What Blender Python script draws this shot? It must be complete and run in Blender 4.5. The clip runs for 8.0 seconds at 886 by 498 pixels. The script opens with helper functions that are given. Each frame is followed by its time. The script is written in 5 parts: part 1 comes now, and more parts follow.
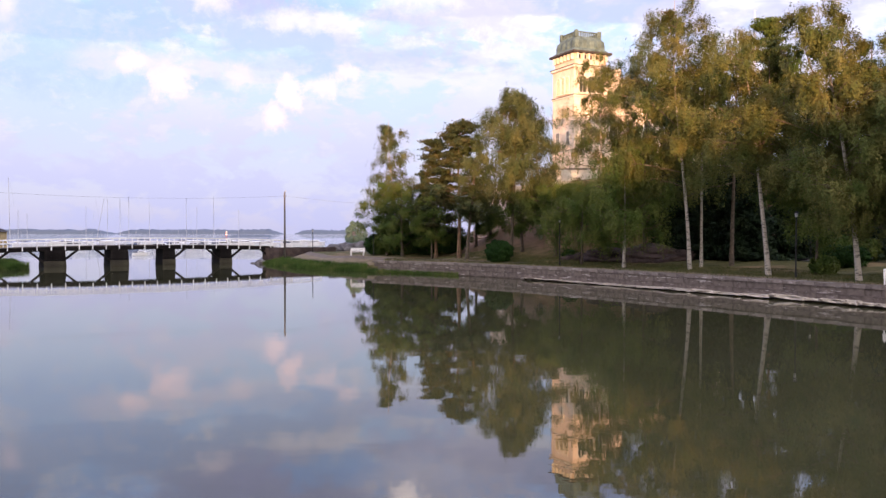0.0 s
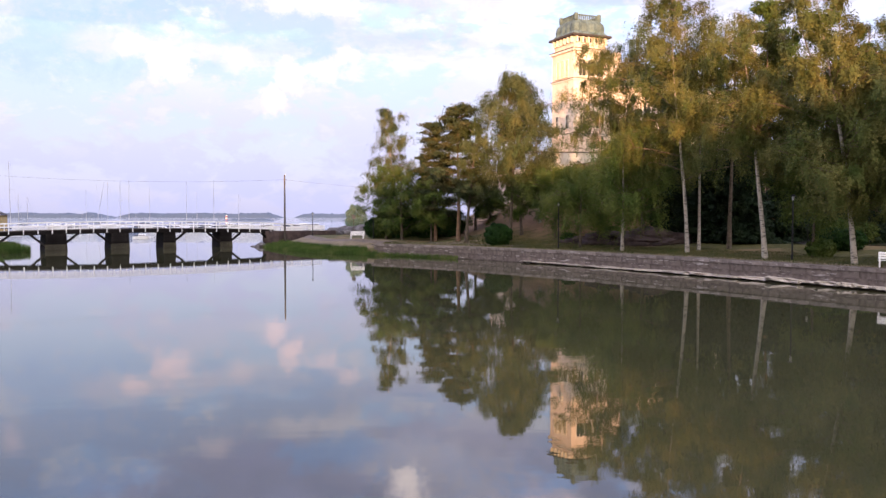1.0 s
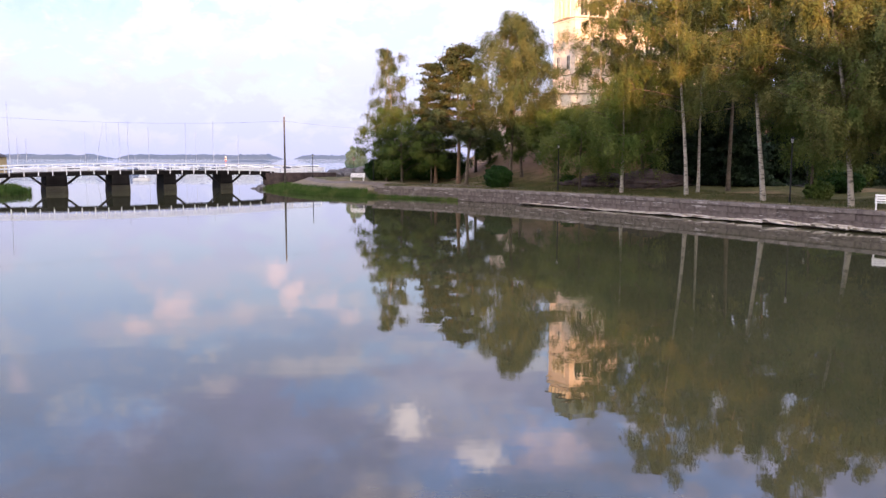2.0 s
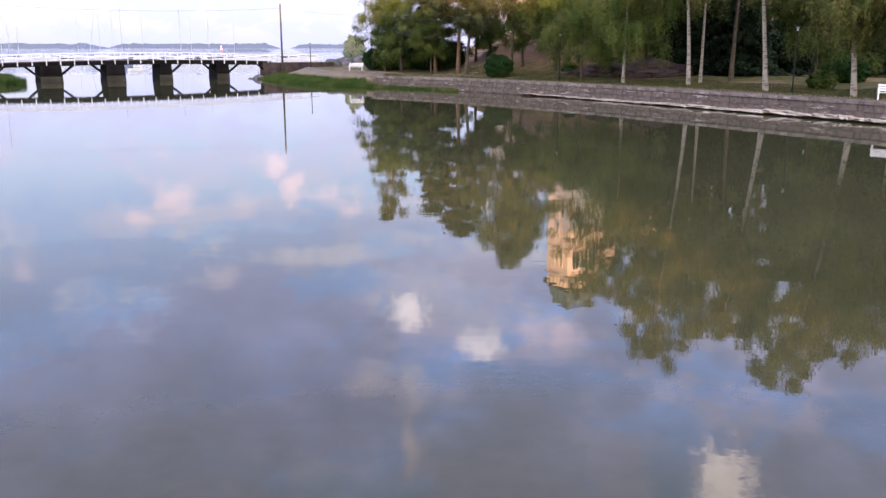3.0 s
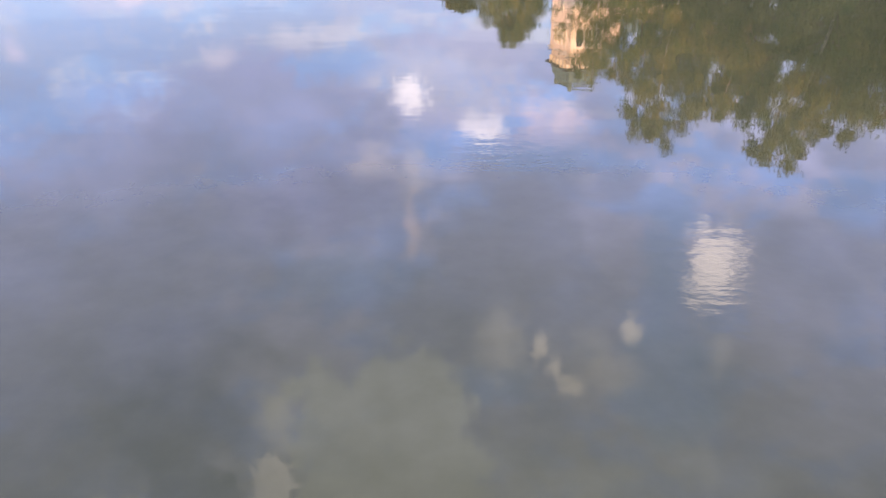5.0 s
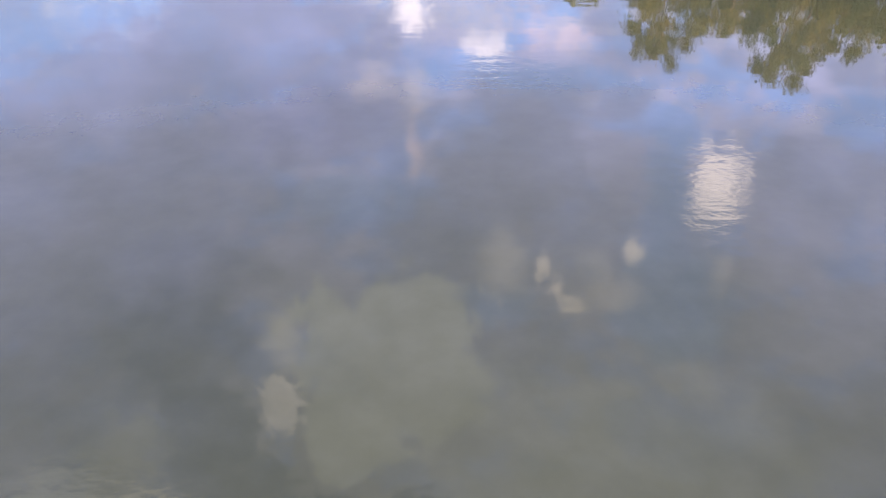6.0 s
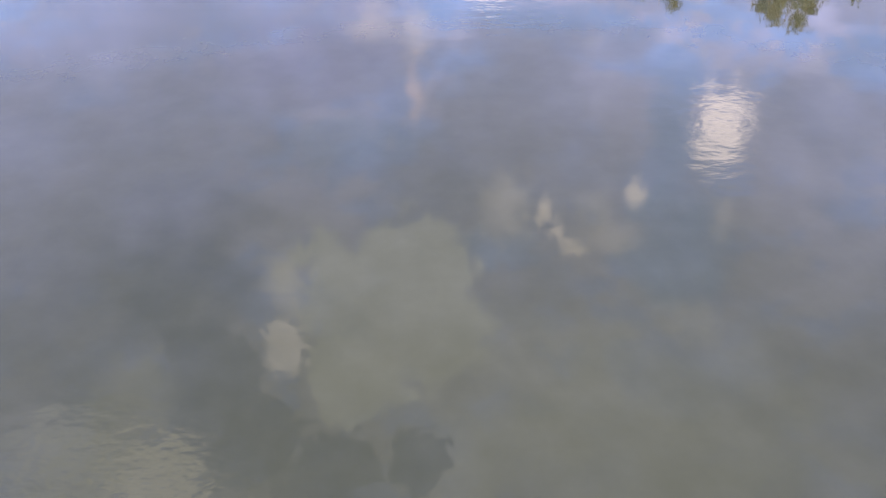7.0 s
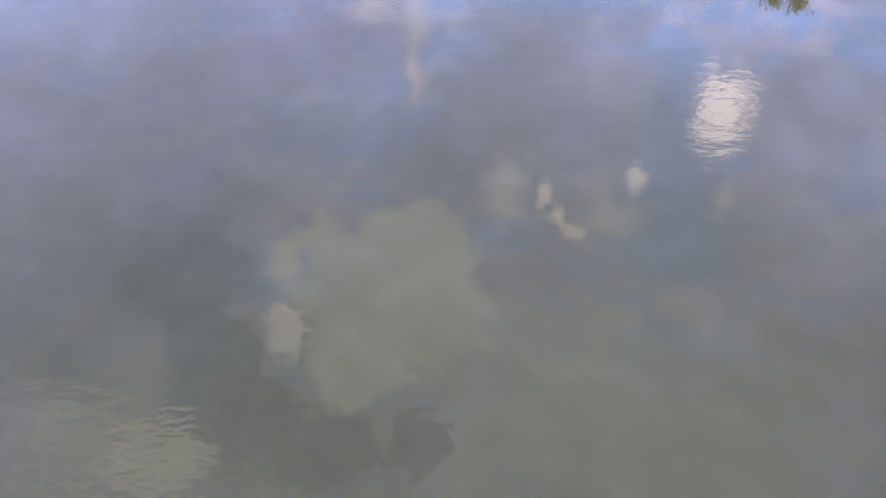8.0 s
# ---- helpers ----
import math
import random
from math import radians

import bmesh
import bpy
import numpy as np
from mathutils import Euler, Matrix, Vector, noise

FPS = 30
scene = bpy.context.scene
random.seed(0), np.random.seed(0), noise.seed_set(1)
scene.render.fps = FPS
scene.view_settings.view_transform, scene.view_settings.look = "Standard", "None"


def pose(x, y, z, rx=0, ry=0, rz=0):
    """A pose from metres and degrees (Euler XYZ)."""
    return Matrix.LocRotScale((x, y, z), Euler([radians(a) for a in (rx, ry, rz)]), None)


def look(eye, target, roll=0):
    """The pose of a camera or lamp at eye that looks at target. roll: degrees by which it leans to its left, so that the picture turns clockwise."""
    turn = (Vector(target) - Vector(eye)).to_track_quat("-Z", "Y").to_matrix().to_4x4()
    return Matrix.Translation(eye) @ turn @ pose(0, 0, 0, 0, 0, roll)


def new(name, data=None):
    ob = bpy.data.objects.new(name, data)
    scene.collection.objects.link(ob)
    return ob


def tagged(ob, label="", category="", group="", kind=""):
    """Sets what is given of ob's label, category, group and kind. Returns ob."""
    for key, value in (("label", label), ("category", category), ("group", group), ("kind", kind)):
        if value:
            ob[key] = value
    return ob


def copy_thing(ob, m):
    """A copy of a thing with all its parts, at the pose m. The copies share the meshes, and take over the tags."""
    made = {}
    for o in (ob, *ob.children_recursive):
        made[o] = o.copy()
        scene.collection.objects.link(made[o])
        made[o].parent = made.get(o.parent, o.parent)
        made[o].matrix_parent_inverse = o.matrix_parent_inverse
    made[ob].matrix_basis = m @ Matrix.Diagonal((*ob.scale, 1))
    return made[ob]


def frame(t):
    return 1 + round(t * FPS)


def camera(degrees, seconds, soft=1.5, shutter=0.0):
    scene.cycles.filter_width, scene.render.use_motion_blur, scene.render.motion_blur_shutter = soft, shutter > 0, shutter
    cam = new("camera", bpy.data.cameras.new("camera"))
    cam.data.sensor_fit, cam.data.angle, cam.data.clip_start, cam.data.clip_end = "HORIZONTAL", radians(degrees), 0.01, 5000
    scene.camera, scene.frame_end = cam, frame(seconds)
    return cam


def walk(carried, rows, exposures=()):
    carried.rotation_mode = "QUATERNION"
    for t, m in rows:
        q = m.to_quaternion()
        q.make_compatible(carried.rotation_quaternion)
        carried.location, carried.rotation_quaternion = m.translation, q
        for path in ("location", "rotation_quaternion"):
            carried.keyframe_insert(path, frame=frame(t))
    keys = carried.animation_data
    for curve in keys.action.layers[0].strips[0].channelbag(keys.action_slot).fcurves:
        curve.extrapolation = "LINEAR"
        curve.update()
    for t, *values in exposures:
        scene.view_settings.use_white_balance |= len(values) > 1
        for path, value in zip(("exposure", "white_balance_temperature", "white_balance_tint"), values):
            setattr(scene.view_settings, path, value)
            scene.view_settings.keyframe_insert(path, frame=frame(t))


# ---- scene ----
cam = camera(55.4, 8.0, soft=1.4)
PATH = [(0.0, pose(0, 0, 4.2, 88.93, -0.05, 0)), (0.5, pose(0.05, -0.21, 4.18, 88.71, -0.05, 0)),
        (1.0, pose(0.08, -0.41, 4.17, 87.82, -0.05, 0.01)), (1.2, pose(0.09, -0.5, 4.18, 87.38, -0.06, 0.02)),
        (2.3, pose(0.13, -1.0, 4.22, 81.92, -0.08, 0.04)), (2.5, pose(0.14, -1.09, 4.22, 80.47, -0.08, 0.04)),
        (3.0, pose(0.16, -1.31, 4.21, 76.57, -0.03, 0.05)), (3.5, pose(0.22, -1.56, 4.19, 72.47, -0.05, 0.1)),
        (4.0, pose(0.27, -1.71, 4.19, 68.55, -0.12, 0.14)), (4.5, pose(0.28, -1.81, 4.2, 65.27, -0.1, 0.16)),
        (5.0, pose(0.3, -1.88, 4.21, 61.89, 0.0, 0.15)), (5.2, pose(0.31, -1.91, 4.21, 60.87, 0.08, 0.14)),
        (6.3, pose(0.39, -2.03, 4.23, 55.1, 0.46, 0.12)), (6.5, pose(0.41, -2.05, 4.23, 54.25, 0.51, 0.11)),
        (7.0, pose(0.47, -2.07, 4.24, 52.77, 0.6, 0.08)), (7.5, pose(0.53, -2.1, 4.24, 51.9, 0.68, 0.07)),
        (8.0, pose(0.59, -2.14, 4.22, 51.66, 0.62, 0.1))]
walk(cam, PATH, [(0.0, 0.70, 6440, 12), (0.5, 0.77, 6440, 12), (1.2, 0.86, 6420, 12), (2.4, 1.12, 6300, 12), (3.5, 1.43, 6080, 13), (5.0, 1.74, 5980, 14), (8.0, 1.88, 5950, 15)])

# ---- world: evening sky with broken cloud ----
SUN_EL, SUN_AZ = 4.6, 183.0          # degrees; azimuth clockwise from +y
world = bpy.data.worlds.new("sky")
scene.world = world
world.use_nodes = True
wt = world.node_tree
wt.nodes.clear()


class Graph:
    """Shorthand for building a node tree."""

    def __init__(self, tree):
        self.t = tree

    def put(self, value, socket):
        if isinstance(value, bpy.types.NodeSocket):
            self.t.links.new(value, socket)
        elif value is not None:
            if socket.type == "RGBA" and not isinstance(value, float) and len(value) == 3:
                value = (*value, 1)
            socket.default_value = value

    def math(self, op, a, b=None, c=None, clamp=False):
        n = self.t.nodes.new("ShaderNodeMath")
        n.operation, n.use_clamp = op, clamp
        for v, sk in zip((a, b, c), n.inputs):
            self.put(v, sk)
        return n.outputs[0]

    def vec(self, op, a, b=None):
        n = self.t.nodes.new("ShaderNodeVectorMath")
        n.operation = op
        self.put(a, n.inputs[0])
        if op == "SCALE":
            self.put(b, n.inputs["Scale"])
        else:
            self.put(b, n.inputs[1])
        return n.outputs["Value"] if op in ("LENGTH", "DOT_PRODUCT") else n.outputs[0]

    def mix(self, f, a, b, mode="MIX"):
        n = self.t.nodes.new("ShaderNodeMix")
        n.data_type, n.blend_type = "RGBA", mode
        self.put(f, n.inputs[0])
        self.put(a, n.inputs[6])
        self.put(b, n.inputs[7])
        return n.outputs[2]

    def ramp(self, f, stops, mode="LINEAR"):
        n = self.t.nodes.new("ShaderNodeValToRGB")
        n.color_ramp.interpolation = mode
        e = n.color_ramp.elements
        while len(e) < len(stops):
            e.new(0.5)
        for el, (p, c) in zip(e, stops):
            el.position = p
            el.color = (c, c, c, 1) if isinstance(c, (int, float)) else (*c, 1)
        self.put(f, n.inputs[0])
        return n.outputs[0]

    def span(self, v, a, b, lo=0.0, hi=1.0):
        n = self.t.nodes.new("ShaderNodeMapRange")
        n.interpolation_type = "SMOOTHSTEP"
        self.put(v, n.inputs[0])
        for k, x in zip((1, 2, 3, 4), (a, b, lo, hi)):
            n.inputs[k].default_value = x
        return n.outputs[0]

    def noise(self, v, scale, detail=4.0, rough=0.55, warp=0.0, color=False):
        n = self.t.nodes.new("ShaderNodeTexNoise")
        self.put(v, n.inputs["Vector"])
        n.inputs["Scale"].default_value, n.inputs["Detail"].default_value = scale, detail
        n.inputs["Roughness"].default_value, n.inputs["Distortion"].default_value = rough, warp
        return n.outputs["Color" if color else "Fac"]

    def voronoi(self, v, scale, feature="F1", out="Distance"):
        n = self.t.nodes.new("ShaderNodeTexVoronoi")
        n.feature = feature
        self.put(v, n.inputs["Vector"])
        n.inputs["Scale"].default_value = scale
        return n.outputs[out]

    def xyz(self, v):
        n = self.t.nodes.new("ShaderNodeSeparateXYZ")
        self.put(v, n.inputs[0])
        return n.outputs

    def join(self, x, y, z):
        n = self.t.nodes.new("ShaderNodeCombineXYZ")
        for v, sk in zip((x, y, z), n.inputs):
            self.put(v, sk)
        return n.outputs[0]

    def coord(self, what="Object"):
        return self.t.nodes.new("ShaderNodeTexCoord").outputs[what]

    def bump(self, height, strength, distance):
        n = self.t.nodes.new("ShaderNodeBump")
        self.put(height, n.inputs["Height"])
        n.inputs["Strength"].default_value, n.inputs["Distance"].default_value = strength, distance
        return n.outputs[0]


W = Graph(wt)
ray = W.coord("Generated")
rx_, ry_, rz_ = W.xyz(ray)
elev = W.math("MULTIPLY", W.math("ARCSINE", rz_), 57.2958)
azim = W.math("MULTIPLY", W.math("ARCTAN2", rx_, ry_), 57.2958)
flat = W.join(azim, elev, 0.0)
wob = W.vec("SUBTRACT", W.noise(ray, 8.0, 7.0, 0.66, color=True), (0.5, 0.5, 0.5))
skyp = W.vec("ADD", flat, W.vec("MULTIPLY", wob, (10.0, 8.0, 0.0)))
fine = W.vec("SUBTRACT", W.noise(ray, 26.0, 6.0, 0.62, color=True), (0.5, 0.5, 0.5))
skyq = W.vec("ADD", flat, W.vec("ADD", W.vec("MULTIPLY", fine, (1.6, 1.4, 0.0)), W.vec("MULTIPLY", wob, (2.0, 1.8, 0.0))))
# cloud deck seen in perspective
deck_k = W.math("DIVIDE", 1.0, W.math("ADD", W.math("MAXIMUM", rz_, 0.0), 0.12))
deck = W.join(W.math("MULTIPLY", rx_, deck_k), W.math("MULTIPLY", ry_, deck_k), 0.0)
broad = W.noise(W.vec("ADD", deck, (9.4, 2.2, 1.3)), 2.2, 5.0, 0.55)
dome = W.vec("MULTIPLY", ray, (1.0, 1.0, 1.9))
puff = W.noise(W.vec("ADD", dome, (3.1, 1.7, 0.4)), 9.0, 8.0, 0.6, 0.25)
flock = W.noise(W.vec("ADD", dome, (6.2, 4.9, 0.0)), 26.0, 6.0, 0.6, 0.3)
lumps = W.noise(W.vec("ADD", ray, (1.3, 0.2, 2.9)), 46.0, 8.0, 0.66, 0.4)
heaps = W.noise(W.vec("ADD", ray, (5.3, 8.2, 1.9)), 13.0, 8.0, 0.62, 0.4)
fray = W.noise(W.vec("ADD", ray, (2.6, 7.1, 4.4)), 90.0, 6.0, 0.7, 0.3)

up = W.math("DIVIDE", elev, 90.0)
nish = wt.nodes.new("ShaderNodeTexSky")
nish.sky_type, nish.sun_disc = "NISHITA", False
nish.sun_elevation, nish.sun_rotation = radians(SUN_EL), radians(SUN_AZ)
clear = W.ramp(up, [(0.0, (0.55, 0.58, 0.88)), (0.05, (0.57, 0.61, 0.92)), (0.10, (0.57, 0.66, 0.96)), (0.17, (0.50, 0.65, 1.08)),
                    (0.24, (0.46, 0.68, 1.28)), (0.4, (0.46, 0.64, 1.25)), (1.0, (0.3, 0.42, 0.8))])
clear = W.mix(0.05, clear, nish.outputs[0])
pale = W.ramp(up, [(0.0, (0.59, 0.60, 0.89)), (0.05, (0.69, 0.70, 0.97)), (0.11, (0.83, 0.84, 1.04)), (0.17, (0.88, 0.88, 1.04)),
                   (0.22, (0.88, 0.84, 1.16)), (0.35, (0.86, 0.82, 1.12)), (0.6, (0.72, 0.68, 0.70)), (1.0, (0.72, 0.68, 0.68))])
cover = W.span(W.math("ADD", W.math("MULTIPLY", puff, 0.72), W.math("MULTIPLY", flock, 0.28)), 0.455, 0.535)
sky = W.mix(cover, clear, pale)
# slate undersides
sky = W.mix(W.math("MULTIPLY", W.span(broad, 0.47, 0.56, 0.0, 0.8), W.span(elev, 7.0, 17.0)), sky, (0.48, 0.50, 0.76))
sky = W.mix(W.math("MULTIPLY", W.span(flock, 0.52, 0.66, 0.0, 0.55), W.span(elev, 2.0, 7.0)), sky, W.mix(0.5, sky, (0.98, 0.92, 1.0)))

# thicker, evener cloud higher up
sky = W.mix(W.span(elev, 17.0, 27.0, 0.0, 0.45), sky, (0.56, 0.59, 0.98))


def cloud(az, el, half_w, half_h, colour, cover_=1.0, soft=0.28):
    """One bank of cloud: its place and half size in degrees, its brightness and how much it covers."""
    global sky
    big = min(half_w, half_h) > 2.9
    off = W.vec("MULTIPLY", W.vec("SUBTRACT", skyp if big else skyq, (az, el, 0.0)), (1.0 / half_w, 1.0 / half_h, 0.0))
    rag = W.math("MULTIPLY", W.math("SUBTRACT", heaps if big else lumps, 0.5), 1.9 if big else 2.8)
    rag = W.math("ADD", rag, W.math("MULTIPLY", W.math("SUBTRACT", lumps if big else fray, 0.5), 0.7 if big else 1.1))
    f = W.span(W.math("ADD", W.vec("LENGTH", off), rag), 1.0 + soft * 1.7, 1.0 - soft * 1.7, 0.0, cover_)
    f = W.math("MULTIPLY", f, W.span(puff if big else flock, 0.25, 0.5, 0.6, 1.0))
    sky = W.mix(f, sky, colour)


SLATE, BLUE, CREAM, PINK = (0.51, 0.53, 0.83), (0.41, 0.60, 1.06), (2.3, 1.95, 1.8), (1.45, 1.08, 1.12)
DUSK, GLOW = (0.16, 0.24, 0.60), (1.2, 1.16, 1.08)
LILAC, CREST, WARM = (0.68, 0.65, 0.94), (0.95, 0.90, 1.06), (2.1, 1.75, 1.5)
# pale blue gaps low down, and the sunlit tufts between them
cloud(-24, 10.6, 6.0, 1.7, (0.50, 0.64, 1.02), 0.55, 0.5)
cloud(-12, 11.2, 4.5, 0.9, (0.50, 0.64, 1.02), 0.5, 0.5)
cloud(-4, 12.2, 3.5, 0.8, (0.52, 0.62, 0.98), 0.5, 0.5)
cloud(-17.9, 9.9, 1.1, 0.85, PINK, 0.7, 0.4)
cloud(-18.6, 10.9, 4.0, 0.55, (1.0, 0.86, 1.0), 0.5, 0.5)
cloud(-10.0, 9.2, 0.75, 0.9, PINK, 0.75, 0.4)
cloud(-11.3, 7.7, 0.6, 0.65, PINK, 0.65, 0.5)
cloud(-7.6, 9.8, 0.9, 0.5, PINK, 0.55, 0.5)
cloud(-6.4, 10.8, 0.55, 0.55, PINK, 0.6, 0.5)
cloud(-20.1, 10.7, 0.6, 0.6, PINK, 0.55, 0.5)
cloud(-13.6, 10.0, 0.8, 0.7, (1.1, 0.92, 1.04), 0.6, 0.5)
cloud(-27.3, 13.3, 0.6, 0.6, PINK, 0.6, 0.5)
# dark banks and blue gaps
cloud(-24, 13.4, 6.5, 1.5, BLUE, 0.5, 0.5)
cloud(-25, 17.3, 6.0, 2.2, BLUE, 0.7, 0.4)
cloud(-13.2, 18.6, 9.5, 3.0, SLATE, 0.85, 0.15)
cloud(-12, 15.6, 3.4, 1.2, (0.50, 0.51, 0.84), 0.7, 0.4)
cloud(-24, 22.5, 11.0, 3.0, SLATE, 0.7, 0.35)
cloud(-30, 27, 14, 6, SLATE, 0.6)
cloud(-9, 24.5, 6.0, 2.6, (0.50, 0.50, 0.90), 0.6, 0.4)
cloud(0.8, 15.4, 6.0, 2.6, LILAC, 0.75, 0.35)
cloud(-7.6, 15.7, 3.0, 1.05, BLUE, 0.85, 0.3)
cloud(-8.9, 13.8, 3.0, 0.5, CREST, 0.7, 0.5)
cloud(-15.0, 14.9, 0.9, 0.6, (1.05, 0.92, 1.06), 0.6, 0.5)
cloud(5.5, 21.8, 8.0, 1.0, BLUE, 0.8, 0.3)
cloud(-1.5, 20.6, 2.2, 1.1, BLUE, 0.65, 0.4)
cloud(5.0, 27.6, 5.2, 3.6, SLATE, 0.9, 0.12)
cloud(16.8, 27.2, 1.7, 3.8, BLUE, 0.75, 0.3)
cloud(28, 22, 2.0, 1.6, BLUE, 0.5)
cloud(-8, 29.6, 5, 1.6, BLUE, 0.55)
cloud(18.6, 35.4, 3.8, 3.6, BLUE, 0.85, 0.25)
cloud(4.0, 37.2, 3.4, 1.4, BLUE, 0.7, 0.3)
cloud(-21, 33, 5.0, 2.4, (0.40, 0.46, 0.90), 0.6, 0.4)
# bright tops
cloud(-1.2, 16.6, 3.2, 1.5, CREST, 0.6, 0.45)
cloud(-2.2, 17.8, 1.25, 0.85, CREAM, 0.85, 0.4)
cloud(2.7, 19.9, 1.2, 0.9, CREAM, 0.85, 0.4)
cloud(2.4, 18.3, 1.8, 1.2, CREST, 0.6, 0.5)
cloud(8.9, 19.1, 1.1, 0.8, PINK, 0.7, 0.45)
cloud(6.3, 19.0, 0.9, 0.9, PINK, 0.5, 0.5)
cloud(-5.3, 22.2, 1.3, 0.9, (1.2, 1.0, 1.05), 0.6, 0.5)
cloud(-2.4, 23.0, 0.9, 1.3, (1.2, 1.0, 1.02), 0.6, 0.5)
cloud(-2.4, 26.6, 0.45, 1.6, PINK, 0.6, 0.5)
cloud(20.1, 27.9, 1.75, 2.3, (3.1, 2.5, 2.1), 0.95, 0.35)
cloud(15.0, 32.8, 0.75, 0.8, WARM, 0.8, 0.4)
cloud(7.8, 34.2, 0.5, 0.9, WARM, 0.85, 0.4)
cloud(9.0, 35.7, 0.6, 0.7, WARM, 0.85, 0.4)
cloud(10.7, 36.8, 1.1, 0.65, WARM, 0.85, 0.4)
cloud(4.7, 34.0, 1.7, 2.0, (1.35, 1.2, 1.15), 0.7, 0.45)
cloud(13.6, 35.6, 2.0, 0.8, (1.4, 1.2, 1.12), 0.65, 0.45)
cloud(12.0, 33.8, 1.0, 1.2, (1.2, 1.1, 1.1), 0.45, 0.5)
cloud(21.6, 33.2, 0.8, 1.1, (1.6, 1.4, 1.4), 0.55, 0.5)
cloud(21.5, 40.2, 1.8, 1.4, (1.3, 1.2, 1.2), 0.5, 0.5)
# high banks with ragged edges
cloud(15, 48.5, 18.0, 7.0, GLOW, 0.55, 0.4)
cloud(-5.5, 41.2, 9.0, 5.6, GLOW, 0.8, 0.09)
cloud(-9.0, 46.2, 5.0, 3.0, GLOW, 0.8, 0.06)
cloud(-30, 37.5, 9.0, 4.6, (0.24, 0.31, 0.66), 0.7, 0.3)
cloud(-21.5, 38.0, 5.2, 4.2, DUSK, 0.7, 0.2)
cloud(-22, 43.5, 3.8, 3.4, DUSK, 0.9, 0.06)
cloud(-19.3, 48.2, 4.6, 2.6, DUSK, 0.9, 0.05)
cloud(-13.0, 51.4, 5.5, 2.2, DUSK, 0.9, 0.05)
cloud(-3.2, 51.4, 3.4, 2.2, DUSK, 0.9, 0.05)
cloud(-14.3, 39.4, 1.3, 2.6, (1.6, 1.42, 1.3), 0.55, 0.4)
cloud(-15.2, 42.8, 1.7, 1.6, (2.3, 2.0, 1.75), 0.8, 0.2)
cloud(-28.5, 43.0, 3.2, 1.8, (0.9, 0.86, 0.8), 0.5, 0.3)
cloud(-29, 48.8, 5.0, 2.8, (1.7, 1.52, 1.28), 0.8, 0.10)
cloud(-35, 46, 4, 3.5, (1.4, 1.3, 1.1), 0.6)
# smaller folds in the high cloud
mottle = W.noise(W.vec("MULTIPLY", ray, (1.0, 1.0, 1.3)), 9.0, 6.0, 0.58)
shade = W.mix(W.span(elev, 13.0, 20.0), (1.0, 1.0, 1.0), W.mix(1.0, (1.035, 1.055, 1.19), W.ramp(mottle, [(0.32, 0.84), (0.5, 1.0), (0.68, 1.22)]), "MULTIPLY"))
sky = W.mix(1.0, sky, shade, "MULTIPLY")
sky = W.mix(1.0, sky, W.ramp(up, [(0.0, 0.86), (0.075, 0.90), (0.12, 0.98), (0.18, 1.14), (0.27, 1.12), (0.36, 1.0)]), "MULTIPLY")
# the glow of the low sun behind, and paler air overhead
toward = W.vec("DOT_PRODUCT", ray, (math.sin(radians(SUN_AZ)), math.cos(radians(SUN_AZ)), 0.25))
sky = W.mix(W.span(toward, 0.05, 0.95), sky, (2.2, 2.0, 1.92))
back = wt.nodes.new("ShaderNodeBackground")
back.inputs[1].default_value = 0.72
wt.links.new(sky, back.inputs[0])
wo = wt.nodes.new("ShaderNodeOutputWorld")
wt.links.new(back.outputs[0], wo.inputs[0])

sun = new("sun", bpy.data.lights.new("sun", "SUN"))
sun.data.energy, sun.data.angle, sun.data.color = 6.4, radians(0.6), (1.0, 0.525, 0.25)
sun_from = Vector((math.sin(radians(SUN_AZ)) * math.cos(radians(SUN_EL)), math.cos(radians(SUN_AZ)) * math.cos(radians(SUN_EL)),
                   math.sin(radians(SUN_EL))))
sun.matrix_world = look(sun_from * 300, (0, 0, 0))


# ---- materials ----
def material(name):
    m = bpy.data.materials.new(name)
    m.use_nodes = True
    g = Graph(m.node_tree)
    return m, g, m.node_tree.nodes["Principled BSDF"]


def surface(name, light, dark, scale=3.0, rough=0.8, bump=0.3, depth=0.02, metallic=0.0, fine=None, spread=0.0, lichen=0.0, gloss=0.25):
    """A surface of two tones mixed by coarse and fine noise, with relief."""
    m, g, b = material(name)
    c = g.coord()
    big, small = g.noise(c, scale, 4.0, 0.6), g.noise(c, fine or scale * 7, 4.0, 0.65)
    f = g.math("ADD", g.math("MULTIPLY", big, 0.65), g.math("MULTIPLY", small, 0.35))
    col = g.mix(g.span(f, 0.36, 0.64), dark, light)
    if lichen:
        spot = m.node_tree.nodes.new("ShaderNodeNewGeometry").outputs["Position"]
        where = g.noise(g.vec("MULTIPLY", spot, (0.30, 0.30, 2.2)), 2.6, 5.0, 0.72)
        col = g.mix(g.span(where, 0.575, 0.64, 0.0, lichen), col, (0.50, 0.46, 0.44))
    if spread:
        rnd = m.node_tree.nodes.new("ShaderNodeObjectInfo").outputs["Random"]
        col = g.mix(1.0, col, g.ramp(rnd, [(0.0, 1 - spread), (1.0, 1.0 + spread)]), "MULTIPLY")
    g.put(col, b.inputs["Base Color"])
    g.put(g.span(small, 0.3, 0.7, rough - 0.1, min(1.0, rough + 0.1)), b.inputs["Roughness"])
    b.inputs["Metallic"].default_value = metallic
    b.inputs["Specular IOR Level"].default_value = gloss
    if bump:
        g.put(g.bump(f, bump, depth), b.inputs["Normal"])
    return m


